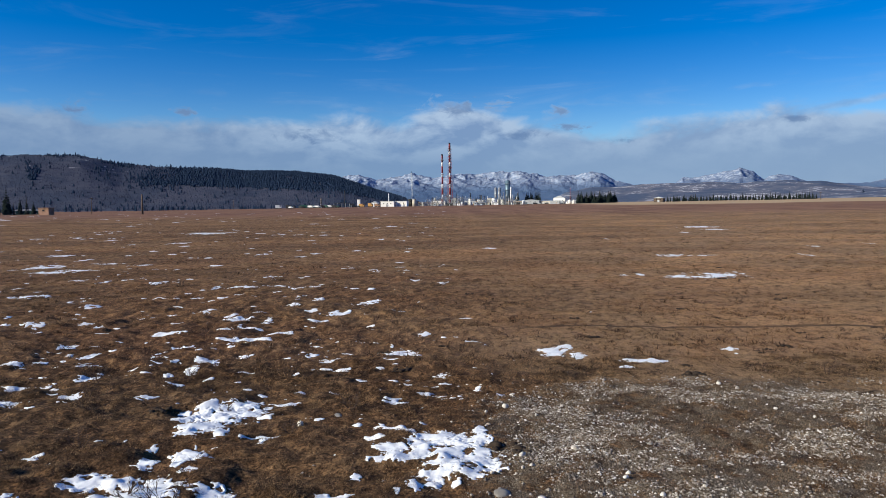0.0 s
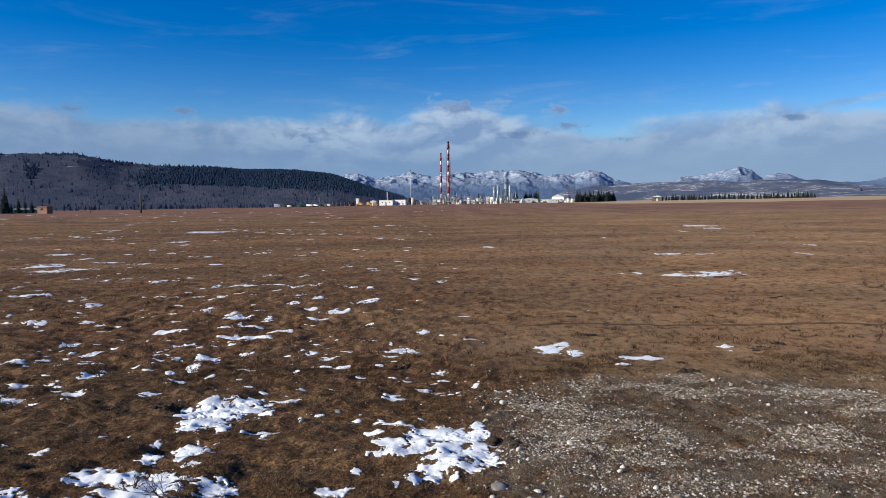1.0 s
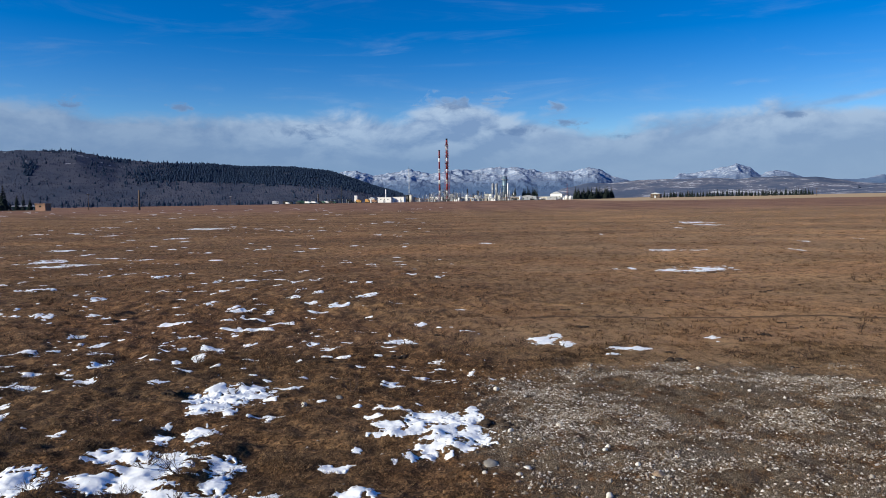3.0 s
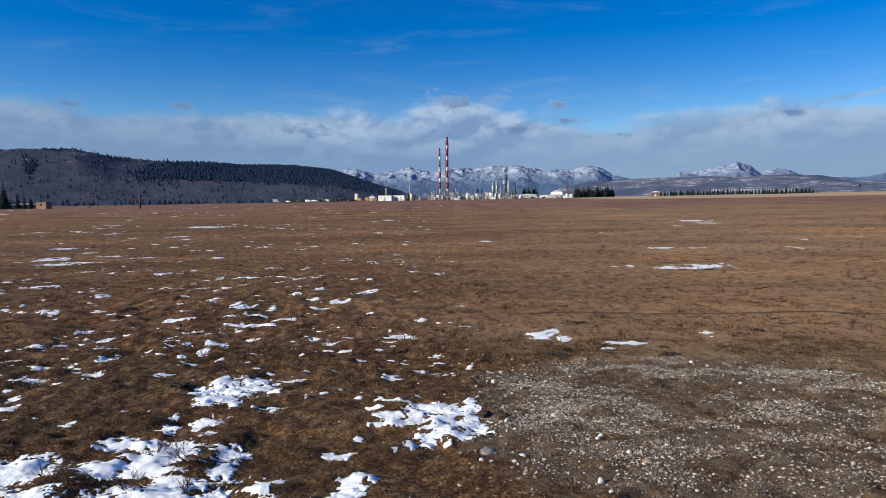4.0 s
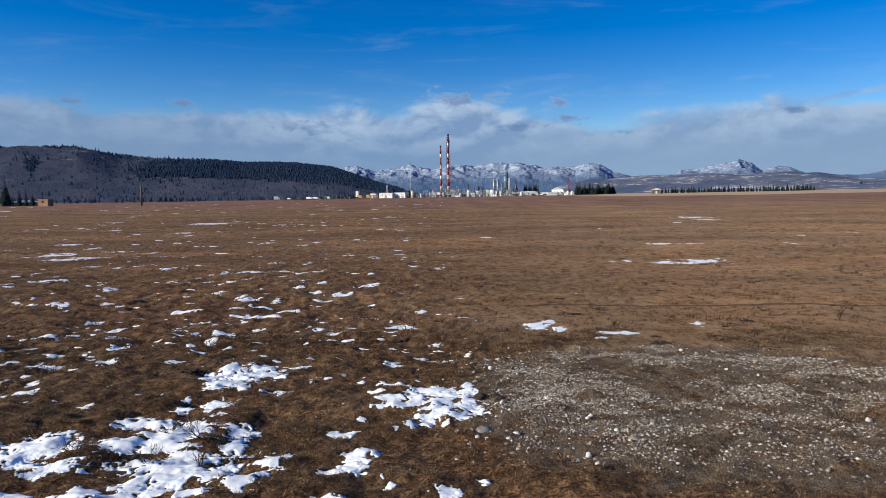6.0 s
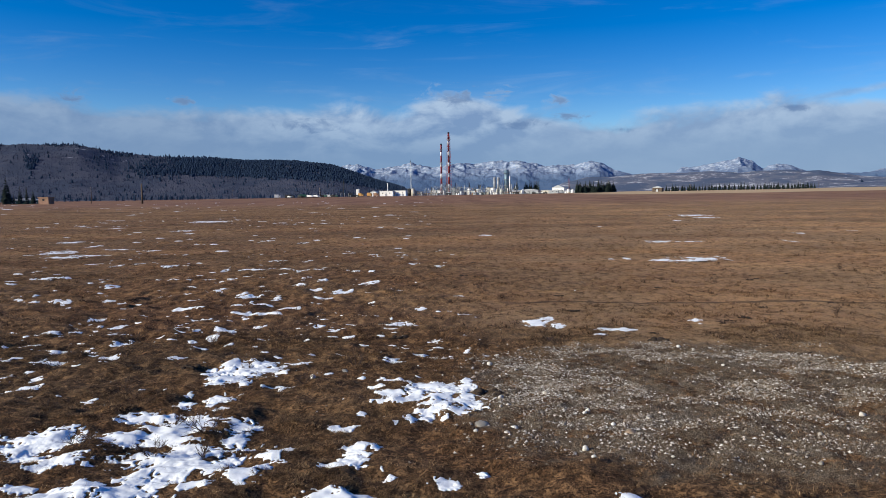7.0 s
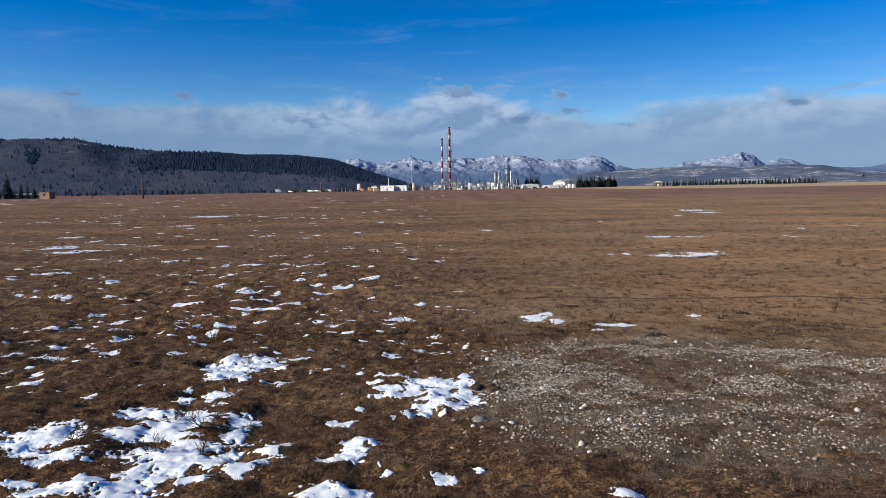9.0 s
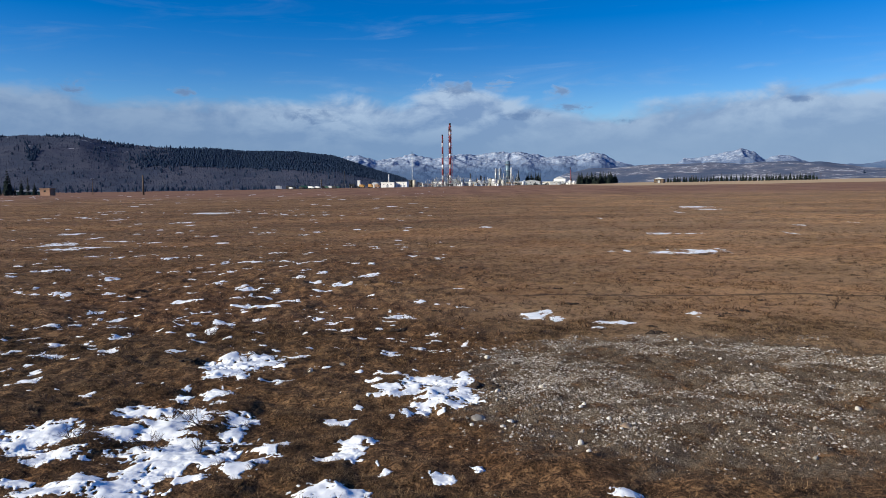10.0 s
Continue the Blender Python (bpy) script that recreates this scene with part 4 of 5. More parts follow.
x, y = -6 + 22 * rng.random(n), 3 + 17 * rng.random(n)
ok = rng.random(n) < 0.12 + 0.9 * step(-np.hypot(x - 4, (y - 10) * 1.2), -9.0, -3.0)
pebbles("scattered_pebbles", x[ok], y[ok], 0.010 + 0.03 * rng.random(ok.sum()) ** 2, "scattered pale pebbles between grass tufts")


n = 900
x, y = 0.3 + 3.4 * rng.random(n), 6.0 + 7.5 * rng.random(n)
ok = (rng.random(n) < 1.1 - 0.25 * np.abs(x - 1.6)) & ~mask_at(x, y)
pebbles("margin_pebbles", x[ok], y[ok], 0.010 + 0.045 * rng.random(ok.sum()) ** 3, "pale rounded pebbles strewn along the edge of the gravel")


def soil_clod(x, y, r):
    """A dark heap of trodden earth: several crumbs."""
    STONES[0] += 1
    rr = random.Random(STONES[0])
    root = new("soil_heap")
    for k in range(7):
        ob = part("clod", lump(r * rr.uniform(0.22, 0.42), STONES[0] * 9 + k, 0.5, 1, 0.4), CLOD, root)
        ob.location = (rr.uniform(-0.8, 0.8) * r, rr.uniform(-0.45, 0.45) * r, 0)
    root.location = (x, y, float(ground_z(x, y)) + 0.015)
    tagged(root, "dark crumbly clods of trodden earth in grass", "soil", group="soil heaps")


soil_clod(-5.67, 11.37, 0.26)
soil_clod(-5.35, 11.55, 0.13)
soil_clod(5.92, 13.93, 0.36)
soil_clod(8.91, 16.66, 0.13)
soil_clod(8.53, 16.15, 0.11)
soil_clod(5.21, 14.32, 0.07)
soil_clod(8.46, 13.08, 0.12)
soil_clod(9.07, 12.28, 0.10)
soil_clod(3.69, 13.52, 0.06)
soil_clod(9.56, 21.97, 0.10)
soil_clod(8.78, 23.55, 0.09)
soil_clod(13.69, 19.68, 0.13)
soil_clod(8.99, 25.80, 0.10)
soil_clod(1.12, 9.1, 0.32)
soil_clod(1.30, 8.75, 0.18)
soil_clod(1.30, 22.93, 0.11)
soil_clod(-16.74, 45.23, 0.17)
soil_clod(-9.00, 17.42, 0.13)
soil_clod(-14.36, 18.95, 0.12)
soil_clod(14.58, 19.85, 0.11)
soil_clod(14.10, 26.28, 0.17)



def bare_shrub(x, y, r, h):
    """A leafless low shrub: forking twigs from one root, on a cushion of dry stems."""
    STONES[0] += 1
    rr = random.Random(STONES[0] * 3)
    root = new("bare_shrub")

    def twig(verts, faces, p, d, length, thick, depth):
        q = p + d * length
        s = d.orthogonal().normalized()
        t = d.cross(s)
        i = len(verts)
        for c, k in ((p, thick), (q, thick * 0.6)):
            for a in (0, 2.1, 4.2):
                verts.append(c + (s * math.cos(a) + t * math.sin(a)) * k)
        for a in range(3):
            b = (a + 1) % 3
            faces.append((i + a, i + b, i + 3 + b, i + 3 + a))
        if depth:
            for _ in range(rr.choice((2, 3, 3))):
                nd = (d + Vector((rr.uniform(-0.7, 0.7), rr.uniform(-0.7, 0.7), rr.uniform(-0.25, 0.5)))).normalized()
                twig(verts, faces, q if rr.random() < 0.6 else p.lerp(q, rr.uniform(0.4, 0.9)), nd, length * rr.uniform(0.55, 0.85), thick * 0.68, depth - 1)

    for _ in range(max(6, int(r * 26))):
        a, k = rr.uniform(0, 6.28), rr.uniform(0, 0.35)
        d = Vector((math.cos(a) * r, math.sin(a) * r * 0.8, h * rr.uniform(0.4, 1.0))).normalized()
        verts, faces = [], []
        twig(verts, faces, Vector((math.cos(a) * k * r, math.sin(a) * k * r, -0.03)), d, math.hypot(r, h) * rr.uniform(0.3, 0.5), 0.0075, 3)
        ob = new("branch", mesh_from("branch", [tuple(v) for v in verts], faces, TWIG, False))
        ob.parent = root
    root.location = (x, y, float(ground_z(x, y)))
    tagged(root, "low leafless brown shrub with thin forking twigs", "shrub", group="bare shrubs")


bare_shrub(-3.75, 6.89, 0.28, 0.40)
bare_shrub(-5.44, 6.08, 0.17, 0.27)
bare_shrub(-4.29, 5.97, 0.19, 0.28)
bare_shrub(-3.52, 6.03, 0.06, 0.28)
bare_shrub(-4.44, 7.22, 0.11, 0.18)
bare_shrub(7.21, 22.60, 0.15, 0.41)
bare_shrub(12.62, 17.36, 0.08, 0.39)
bare_shrub(-8.06, 13.51, 0.18, 0.43)
bare_shrub(-7.03, 11.24, 0.26, 0.22)
bare_shrub(-4.41, 11.50, 0.10, 0.16)
bare_shrub(8.57, 16.23, 0.20, 0.10)
bare_shrub(-7.27, 8.40, 0.13, 0.24)
bare_shrub(-4.97, 6.13, 0.09, 0.13)


rr_ = random.Random(31)
for _ in range(18):
    y_ = rr_.uniform(9, 34)
    bare_shrub(rr_.uniform(-0.6, 0.6) * (y_ + 4), y_, rr_.uniform(0.10, 0.2), rr_.uniform(0.18, 0.36))
for _ in range(24):
    y_ = rr_.uniform(13.5, 42)
    soil_clod(rr_.uniform(-0.15, 0.62) * (y_ + 4), y_, rr_.uniform(0.10, 0.30))

# ---- far land ----
EYE = (0.17, -3.9)


def place(az, d):
    """A spot on the ground, by bearing in degrees and distance."""
    return EYE[0] + d * math.sin(radians(az)), EYE[1] + d * math.cos(radians(az))


def profile(az, keys):
    return np.interp(az, [k[0] for k in keys], [k[1] for k in keys])


def hill_z(az, d):
    """The wooded hill: ridge line by bearing, with gullies down its face."""
    el_ = profile(az, HILL)
    top_h = np.tan(np.radians(el_)) * 2600 + 4.0
    face = step(d, 1650 - 10 * (az + 20), 2620) ** 0.9
    x, y = d * np.sin(np.radians(az)), d * np.cos(np.radians(az))
    fold = np.abs(2 * fbm(x / 420, y / 420, 31, 4) - 1)
    g_ = 1 - 0.16 * fold * np.sin(np.clip((d - 1650) / 970, 0, 1) * np.pi)
    return top_h * face * g_ + 5.0 * (fbm(x / 55, y / 55, 37, 3) - 0.5)


HILL = [(-60, 3.6), (-46, 4.2), (-40, 4.1), (-36.5, 3.93), (-33, 3.70), (-31, 3.90), (-27.6, 3.90), (-25, 3.32), (-22, 3.15), (-19, 3.05), (-16, 2.78),
        (-12, 2.75), (-9, 2.40), (-7, 1.72), (-5.5, 1.15), (-4.0, 0.75), (-2.5, 0.35), (-1, 0.0)]


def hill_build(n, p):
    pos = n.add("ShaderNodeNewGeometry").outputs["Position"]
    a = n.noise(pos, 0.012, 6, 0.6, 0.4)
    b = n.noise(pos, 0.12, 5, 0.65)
    # brush colour shifted to blue-grey, with the haze before the hill painted in
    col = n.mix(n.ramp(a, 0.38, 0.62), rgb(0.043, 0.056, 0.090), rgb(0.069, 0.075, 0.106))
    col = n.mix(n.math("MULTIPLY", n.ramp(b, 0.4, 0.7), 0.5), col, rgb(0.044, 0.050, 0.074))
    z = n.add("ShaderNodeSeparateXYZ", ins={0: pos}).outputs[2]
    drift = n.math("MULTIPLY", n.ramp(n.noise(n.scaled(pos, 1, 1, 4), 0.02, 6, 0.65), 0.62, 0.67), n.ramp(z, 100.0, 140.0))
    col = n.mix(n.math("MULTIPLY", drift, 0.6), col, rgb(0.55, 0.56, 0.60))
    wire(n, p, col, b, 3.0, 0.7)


def polar(name, az0, az1, naz, d0, d1, nd, height, mat):
    A, D = np.meshgrid(np.linspace(az0, az1, naz), np.linspace(d0, d1, nd))
    X, Y = EYE[0] + D * np.sin(np.radians(A)), EYE[1] + D * np.cos(np.radians(A))
    return new(name, grid_mesh(name, X, Y, height(A, D), mat))


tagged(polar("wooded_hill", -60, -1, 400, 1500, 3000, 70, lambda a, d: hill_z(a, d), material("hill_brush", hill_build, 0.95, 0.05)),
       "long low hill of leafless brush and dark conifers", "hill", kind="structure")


def spikes(name, az, d, z, hgt, wid, mat, label, seed, layers=2):
    """Many far trees in one mesh: ragged pointed crowns."""
    rng = np.random.default_rng(seed)
    m = len(az)
    X, Y = EYE[0] + d * np.sin(np.radians(az)), EYE[1] + d * np.cos(np.radians(az))
    V, Q, i0 = [], [], 0
    for k in range(layers):
        lo, hi = k / layers * 0.75, 1.0 if k == layers - 1 else (k + 1.5) / (layers + 0.8)
        ring = wid[:, None] * (1 - 0.55 * k / layers) * (0.6 + 0.7 * rng.random((m, 5)))
        a = np.linspace(0, 2 * np.pi, 6)[:5][None] + rng.random((m, 1)) * 6.28
        vx, vy = X[:, None] + np.cos(a) * ring, Y[:, None] + np.sin(a) * ring
        vz = (z + hgt * lo)[:, None] + hgt[:, None] * 0.12 * (rng.random((m, 5)) - 0.5)
        tipv = np.stack([X + wid * 0.2 * (rng.random(m) - 0.5), Y, z + hgt * hi], -1)
        v = np.concatenate([np.stack([vx, vy, vz], -1), tipv[:, None]], 1)
        b = i0 + np.arange(m)[:, None] * 6
        q = np.stack([np.concatenate([b + j, b + (j + 1) % 5, b + 5], 1) for j in range(5)], 1)
        V.append(v.reshape(-1, 3))
        Q.append(q.reshape(-1, 3))
        i0 += m * 6
    return tagged(new(name, quick_mesh(name, np.concatenate(V), np.concatenate(Q), mat, True)), label, "forest", kind="stuff")


rng = np.random.default_rng(21)
n = 42000
az, d = -48 + 46 * rng.random(n), 1680 + 1020 * rng.random(n)
wood = fbm(az / 2.2, d / 260, 51, 4)
dense = step(az + 14 * (wood - 0.5) + 0.010 * (2350 - d), -27.0, -19.0) * step(d, 1850 + 16 * np.clip(-az - 8, 0, 14) + 300 * (wood - 0.5), 2120) * step(-az, 3.0, 5.0)
chance = np.clip(dense * 0.95 + 0.75 * step(wood + 0.06 * np.sin(np.clip((d - 1900) / 600, 0, 1) * np.pi), 0.60, 0.67) * step(-az, 20.0, 24.0) + 0.012, 0, 1) * (1 - step(d, 2450, 2600) * (1 - step(az, -20, -16)) * 0.93)
ok = rng.random(n) < chance
az1, d1 = az[ok], d[ok]
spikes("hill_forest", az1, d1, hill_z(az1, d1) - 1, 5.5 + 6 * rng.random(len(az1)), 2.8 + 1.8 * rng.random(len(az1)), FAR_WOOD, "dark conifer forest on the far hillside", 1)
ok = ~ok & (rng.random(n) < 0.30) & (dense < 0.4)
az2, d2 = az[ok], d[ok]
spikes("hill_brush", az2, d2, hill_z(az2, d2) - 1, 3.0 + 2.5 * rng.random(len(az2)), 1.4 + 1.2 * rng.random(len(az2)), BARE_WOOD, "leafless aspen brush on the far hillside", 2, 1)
# lone trees along the bare part of the ridge
n = 46
az, d = -30 + 15 * rng.random(n) ** 0.8, 2560 + 60 * rng.random(n)
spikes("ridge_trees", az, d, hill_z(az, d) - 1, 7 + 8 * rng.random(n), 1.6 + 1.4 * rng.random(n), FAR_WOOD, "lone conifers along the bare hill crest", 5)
n = 420
az, d = -42 + 39 * rng.random(n), 1250 + 420 * rng.random(n)
ok = fbm(az / 1.3, d / 200, 77, 3) > 0.47
az, d = az[ok], d[ok]
zz = np.maximum(ground_z(EYE[0] + d * np.sin(np.radians(az)), EYE[1] + d * np.cos(np.radians(az))), hill_z(az, d) * (d > 1500))
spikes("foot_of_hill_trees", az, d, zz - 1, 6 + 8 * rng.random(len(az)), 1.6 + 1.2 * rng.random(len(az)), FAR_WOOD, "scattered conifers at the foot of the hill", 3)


# snowy mountain range on the skyline
def range_build(n, p):
    pos = n.add("ShaderNodeNewGeometry").outputs["Position"]
    z = n.add("ShaderNodeSeparateXYZ", ins={0: pos}).outputs[2]
    a = n.noise(n.scaled(pos, 1, 1, 1.6), 0.024, 8, 0.70, 0.5)
    lines = n.noise(n.scaled(pos, 1.0, 0.8, 4.0), 0.022, 7, 0.66, 1.2)
    snowy = n.math("MULTIPLY", n.ramp(n.math("ADD", n.math("MULTIPLY", a, 0.6), n.math("MULTIPLY", lines, 0.4)), 0.46, 0.57),
                   n.ramp(n.math("ADD", z, n.math("MULTIPLY", n.math("SUBTRACT", a, 0.5), 90.0)), 108.0, 150.0))
    # blue air haze painted into the rock, deepest low down, thinner towards the peaks
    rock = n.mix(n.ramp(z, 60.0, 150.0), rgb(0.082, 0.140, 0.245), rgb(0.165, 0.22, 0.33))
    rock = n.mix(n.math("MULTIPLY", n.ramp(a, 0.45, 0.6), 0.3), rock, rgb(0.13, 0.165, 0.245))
    # snow greyed and blued by the same painted haze
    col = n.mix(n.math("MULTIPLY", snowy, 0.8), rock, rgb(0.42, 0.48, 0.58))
    wire(n, p, col, n.math("ADD", a, n.math("MULTIPLY", lines, 0.6)), 10.0, 0.7)


RANGE = [(-14, 1.4), (-10, 1.9), (-8, 2.35), (-7, 2.47), (-5.6, 2.03), (-4.1, 2.3), (-2.65, 2.6), (-0.9, 2.26), (0.7, 2.4), (2.6, 2.4), (4.6, 2.58), (6.3, 2.55), (7.9, 2.3),
         (9.6, 2.27), (10.8, 2.17), (11.9, 2.55), (12.7, 2.36), (13.8, 1.73), (15.3, 1.4), (18.3, 1.5), (18.9, 1.92), (20.3, 1.89), (21.65, 2.22), (23.0, 2.53),
         (24.0, 2.23), (24.7, 1.71), (25.6, 1.9), (26.6, 1.76), (28.0, 1.3), (31.0, 1.15), (32.5, 1.5), (34.0, 1.2), (40, 1.1), (50, 1.0)]


def range_z(a, d):
    top_h = np.tan(np.radians(profile(a, RANGE))) * 4500
    x, y = d * np.sin(np.radians(a)), d * np.cos(np.radians(a))
    spur = 1 - np.abs(2 * fbm(x / 230 + y / 900, y / 330, 14, 6) - 1)
    small = 1 - np.abs(2 * fbm(x / 70, y / 90, 24, 5) - 1)
    shape = step(d, 3350, 4520) ** 1.15
    bare = step(d, 3700, 4300)
    return top_h * (shape * (0.62 + 0.41 * spur) + 0.14 * (small - 0.72) * bare + 0.03)


tagged(polar("mountain_range", -14, 50, 1100, 3350, 4750, 60, range_z, material("hazed_snowy_rock", range_build, 0.9, 0.05)),
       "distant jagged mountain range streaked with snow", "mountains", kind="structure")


def foot_build(n, p):
    pos = n.add("ShaderNodeNewGeometry").outputs["Position"]
    a = n.noise(n.scaled(pos, 1, 1, 6.0), 0.006, 6, 0.62, 0.6)
    b = n.noise(pos, 0.05, 5, 0.65)
    # blue-grey of distance haze put into the colour of the brown slopes
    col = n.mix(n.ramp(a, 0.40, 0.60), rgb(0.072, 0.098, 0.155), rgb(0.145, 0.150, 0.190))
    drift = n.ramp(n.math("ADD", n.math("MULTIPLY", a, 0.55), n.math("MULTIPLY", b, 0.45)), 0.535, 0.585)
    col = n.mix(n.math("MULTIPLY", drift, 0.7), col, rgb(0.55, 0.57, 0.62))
    wire(n, p, col, b, 4.0, 0.6)


FOOT_MAT = material("hazed_foothill_brush", foot_build, 0.95, 0.05)
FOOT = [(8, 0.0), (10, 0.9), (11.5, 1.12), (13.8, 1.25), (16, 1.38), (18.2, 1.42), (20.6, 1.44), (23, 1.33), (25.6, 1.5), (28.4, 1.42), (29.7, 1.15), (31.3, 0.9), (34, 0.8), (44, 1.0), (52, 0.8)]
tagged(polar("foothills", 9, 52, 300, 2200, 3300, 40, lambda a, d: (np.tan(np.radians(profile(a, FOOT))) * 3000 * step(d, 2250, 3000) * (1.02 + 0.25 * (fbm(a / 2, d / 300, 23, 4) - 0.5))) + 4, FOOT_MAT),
       "low blue-grey foothills with streaks of snow", "hills", kind="structure")
KNOLL = [(27.5, 0.0), (29.5, 0.28), (31.3, 0.46), (32.5, 0.60), (34.4, 0.90), (36.85, 1.18), (40, 1.5), (48, 1.4), (56, 0.5)]
knoll_z = lambda a, d: np.tan(np.radians(profile(a, KNOLL))) * 1900 * step(d, 1350, 1900) * (0.92 + 0.2 * (fbm(a / 2, d / 240, 29, 4) - 0.5)) + 8
tagged(polar("near_knoll", 27.5, 56, 200, 1300, 2100, 30, knoll_z, FOOT_MAT), "blue-grey slope with snow drifts and a few trees", "hills", kind="structure")
n = 240
az, d = 31 + 16 * rng.random(n), 1700 + 250 * rng.random(n)
ok = fbm(az / 0.9, d / 300, 33, 3) > 0.52
az, d = az[ok], d[ok]
spikes("knoll_trees", az, d, knoll_z(az, d) - 1, 5 + 7 * rng.random(len(az)), 1.8 + 1.6 * rng.random(len(az)), FAR_WOOD, "small conifers along the crest of the slope", 4)


# ---- conifers ----
def conifer(height, width, seed):
    rr = random.Random(seed)
    root = new("conifer_tree")
    bm = bmesh.new()
    bmesh.ops.create_cone(bm, segments=7, radius1=height * 0.018, radius2=height * 0.003, depth=height * 0.96, cap_ends=True)
    bmesh.ops.translate(bm, verts=bm.verts, vec=(0, 0, height * 0.48))
    part("trunk", bm, BARK, root)
    verts, faces = [], []
    layers = 17
    for k in range(layers):
        u = k / (layers - 1)
        z = height * (0.07 + 0.90 * u)
        reach = width * (1 - u) ** 0.85 * rr.uniform(0.8, 1.1) + 0.10
        for j in range(11 if u < 0.6 else 7):
            if rr.random() < 0.10:
                continue
            a = j * 6.283 / (11 if u < 0.6 else 7) + rr.uniform(-0.3, 0.3) + k
            r = reach * rr.uniform(0.65, 1.12)
            wdt = r * rr.uniform(0.28, 0.40) + 0.08
            c, s = math.cos(a), math.sin(a)
            drop = r * rr.uniform(0.18, 0.5)
            i = len(verts)
            verts.extend([(0, 0, z + 0.25), (c * r * 0.55 - s * wdt, s * r * 0.55 + c * wdt, z - drop * 0.5), (c * r, s * r, z - drop),
                          (c * r * 0.55 + s * wdt, s * r * 0.55 - c * wdt, z - drop * 0.5), (c * r * 0.6, s * r * 0.6, z - drop * 0.2 + 0.18 * r)])
            faces.extend([(i, i + 1, i + 4), (i + 1, i + 2, i + 4), (i + 2, i + 3, i + 4), (i + 3, i, i + 4)])
    crown = new("crown", mesh_from("crown", verts, faces, CONIFER, False))
    crown.parent = root
    return root


MASTERS = [conifer(14, 2.6, 1), conifer(14, 2.0, 2), conifer(14, 3.1, 3)]
USED = set()


def tree(az, d, h, k, label, group, wide=1.0):
    x, y = place(az, d)
    z = float(ground_z(x, y)) - 0.1
    ob = MASTERS[k % 3]
    if k % 3 in USED:
        ob = copy_thing(ob, pose(x, y, z, 0, 0, (k * 77) % 360))
    else:
        USED.add(k % 3)
        ob.matrix_basis = pose(x, y, z, 0, 0, 30)
    ob.scale = (wide * h / 14, wide * h / 14, h / 14)
    tagged(ob, label, "tree", group=group)


rr = random.Random(4)
k = 0
for a_, h_ in ((2.61, 17), (6.07, 29), (5.88, 20), (8.95, 15), (10.33, 17)):
    tree(a_, 1190, h_, k, "dark conifer standing among the plant buildings", "plant conifers")
    k += 1
for a_ in np.linspace(6.78, 7.79, 9):
    tree(a_ + rr.uniform(-0.05, 0.05), 1200 + rr.uniform(-15, 15), rr.uniform(20, 27), k, "dark conifer standing among the plant buildings", "plant conifers")
    k += 1
for a_ in np.linspace(10.87, 13.67, 46):
    tree(a_ + rr.uniform(-0.1, 0.1), 1080 + rr.uniform(-25, 25), rr.uniform(12, 21), k, "tall dark conifer in a dense clump", "clump of conifers", 1.5)
    k += 1
for a_ in np.linspace(17.63, 28.05, 92):
    gapped = 22.69 < a_ < 22.97
    if not gapped:
        tree(a_ + rr.uniform(-0.08, 0.08), 1180 + rr.uniform(-20, 20), rr.uniform(8, 13), k, "slender dark conifer in a shelter belt", "shelter belt", 1.15)
        k += 1
for px_, h_ in ((-36.2, 9), (-35.9, 12), (-34.0, 9), (-33.3, 12), (-32.7, 11), (-32.2, 20), (-31.4, 13), (-31.0, 15), (-30.6, 11), (-33.0, 8), (-31.8, 9), (-36.5, 11), (-37.0, 12), (-37.6, 10)):
    tree(px_, 560 + rr.uniform(-15, 15), h_ * 0.95, k, "dark spruce beside the farm building", "farm spruces")
    k += 1


# ---- built things ----
def box(w_, d_, h_, x=0, y=0, z=0, bevel=0.0):
    bm = bmesh.new()
    bmesh.ops.create_cube(bm, size=1.0)
    bmesh.ops.scale(bm, verts=bm.verts, vec=(w_, d_, h_))
    if bevel:
        bmesh.ops.bevel(bm, geom=bm.edges[:], offset=bevel, segments=2, affect="EDGES")
    bmesh.ops.translate(bm, verts=bm.verts, vec=(x, y, z + h_ / 2))
    return bm


def tube(r0, r1, h_, x=0, y=0, z=0, seg=20):
    bm = bmesh.new()
    bmesh.ops.create_cone(bm, segments=seg, radius1=r0, radius2=r1, depth=h_, cap_ends=True)
    bmesh.ops.translate(bm, verts=bm.verts, vec=(x, y, z + h_ / 2))
    for f in bm.faces:
        f.smooth = len(f.verts) == 4
    return bm


def rod(p, q, r, seg=6):
    p, q = Vector(p), Vector(q)
    bm = bmesh.new()
    bmesh.ops.create_cone(bm, segments=seg, radius1=r, radius2=r, depth=(q - p).length, cap_ends=True)
    m = (q - p).to_track_quat("Z", "Y").to_matrix().to_4x4()
    bmesh.ops.transform(bm, matrix=Matrix.Translation((p + q) / 2) @ m, verts=bm.verts)
    return bm


def join(bms):
    out = bmesh.new()
    for b in bms:
        me = bpy.data.meshes.new("tmp")
        b.to_mesh(me)
        b.free()
        out.from_mesh(me)
        bpy.data.meshes.remove(me)
    return out


def thing(name, az, d, label, category, group="", turn=None):
    x, y = place(az, d)
    ob = new(name)
    ob.location = (x, y, float(ground_z(x, y)) - 0.05)
    ob.rotation_euler = (0, 0, radians(-az if turn is None else turn))
    return tagged(ob, label, category, group)


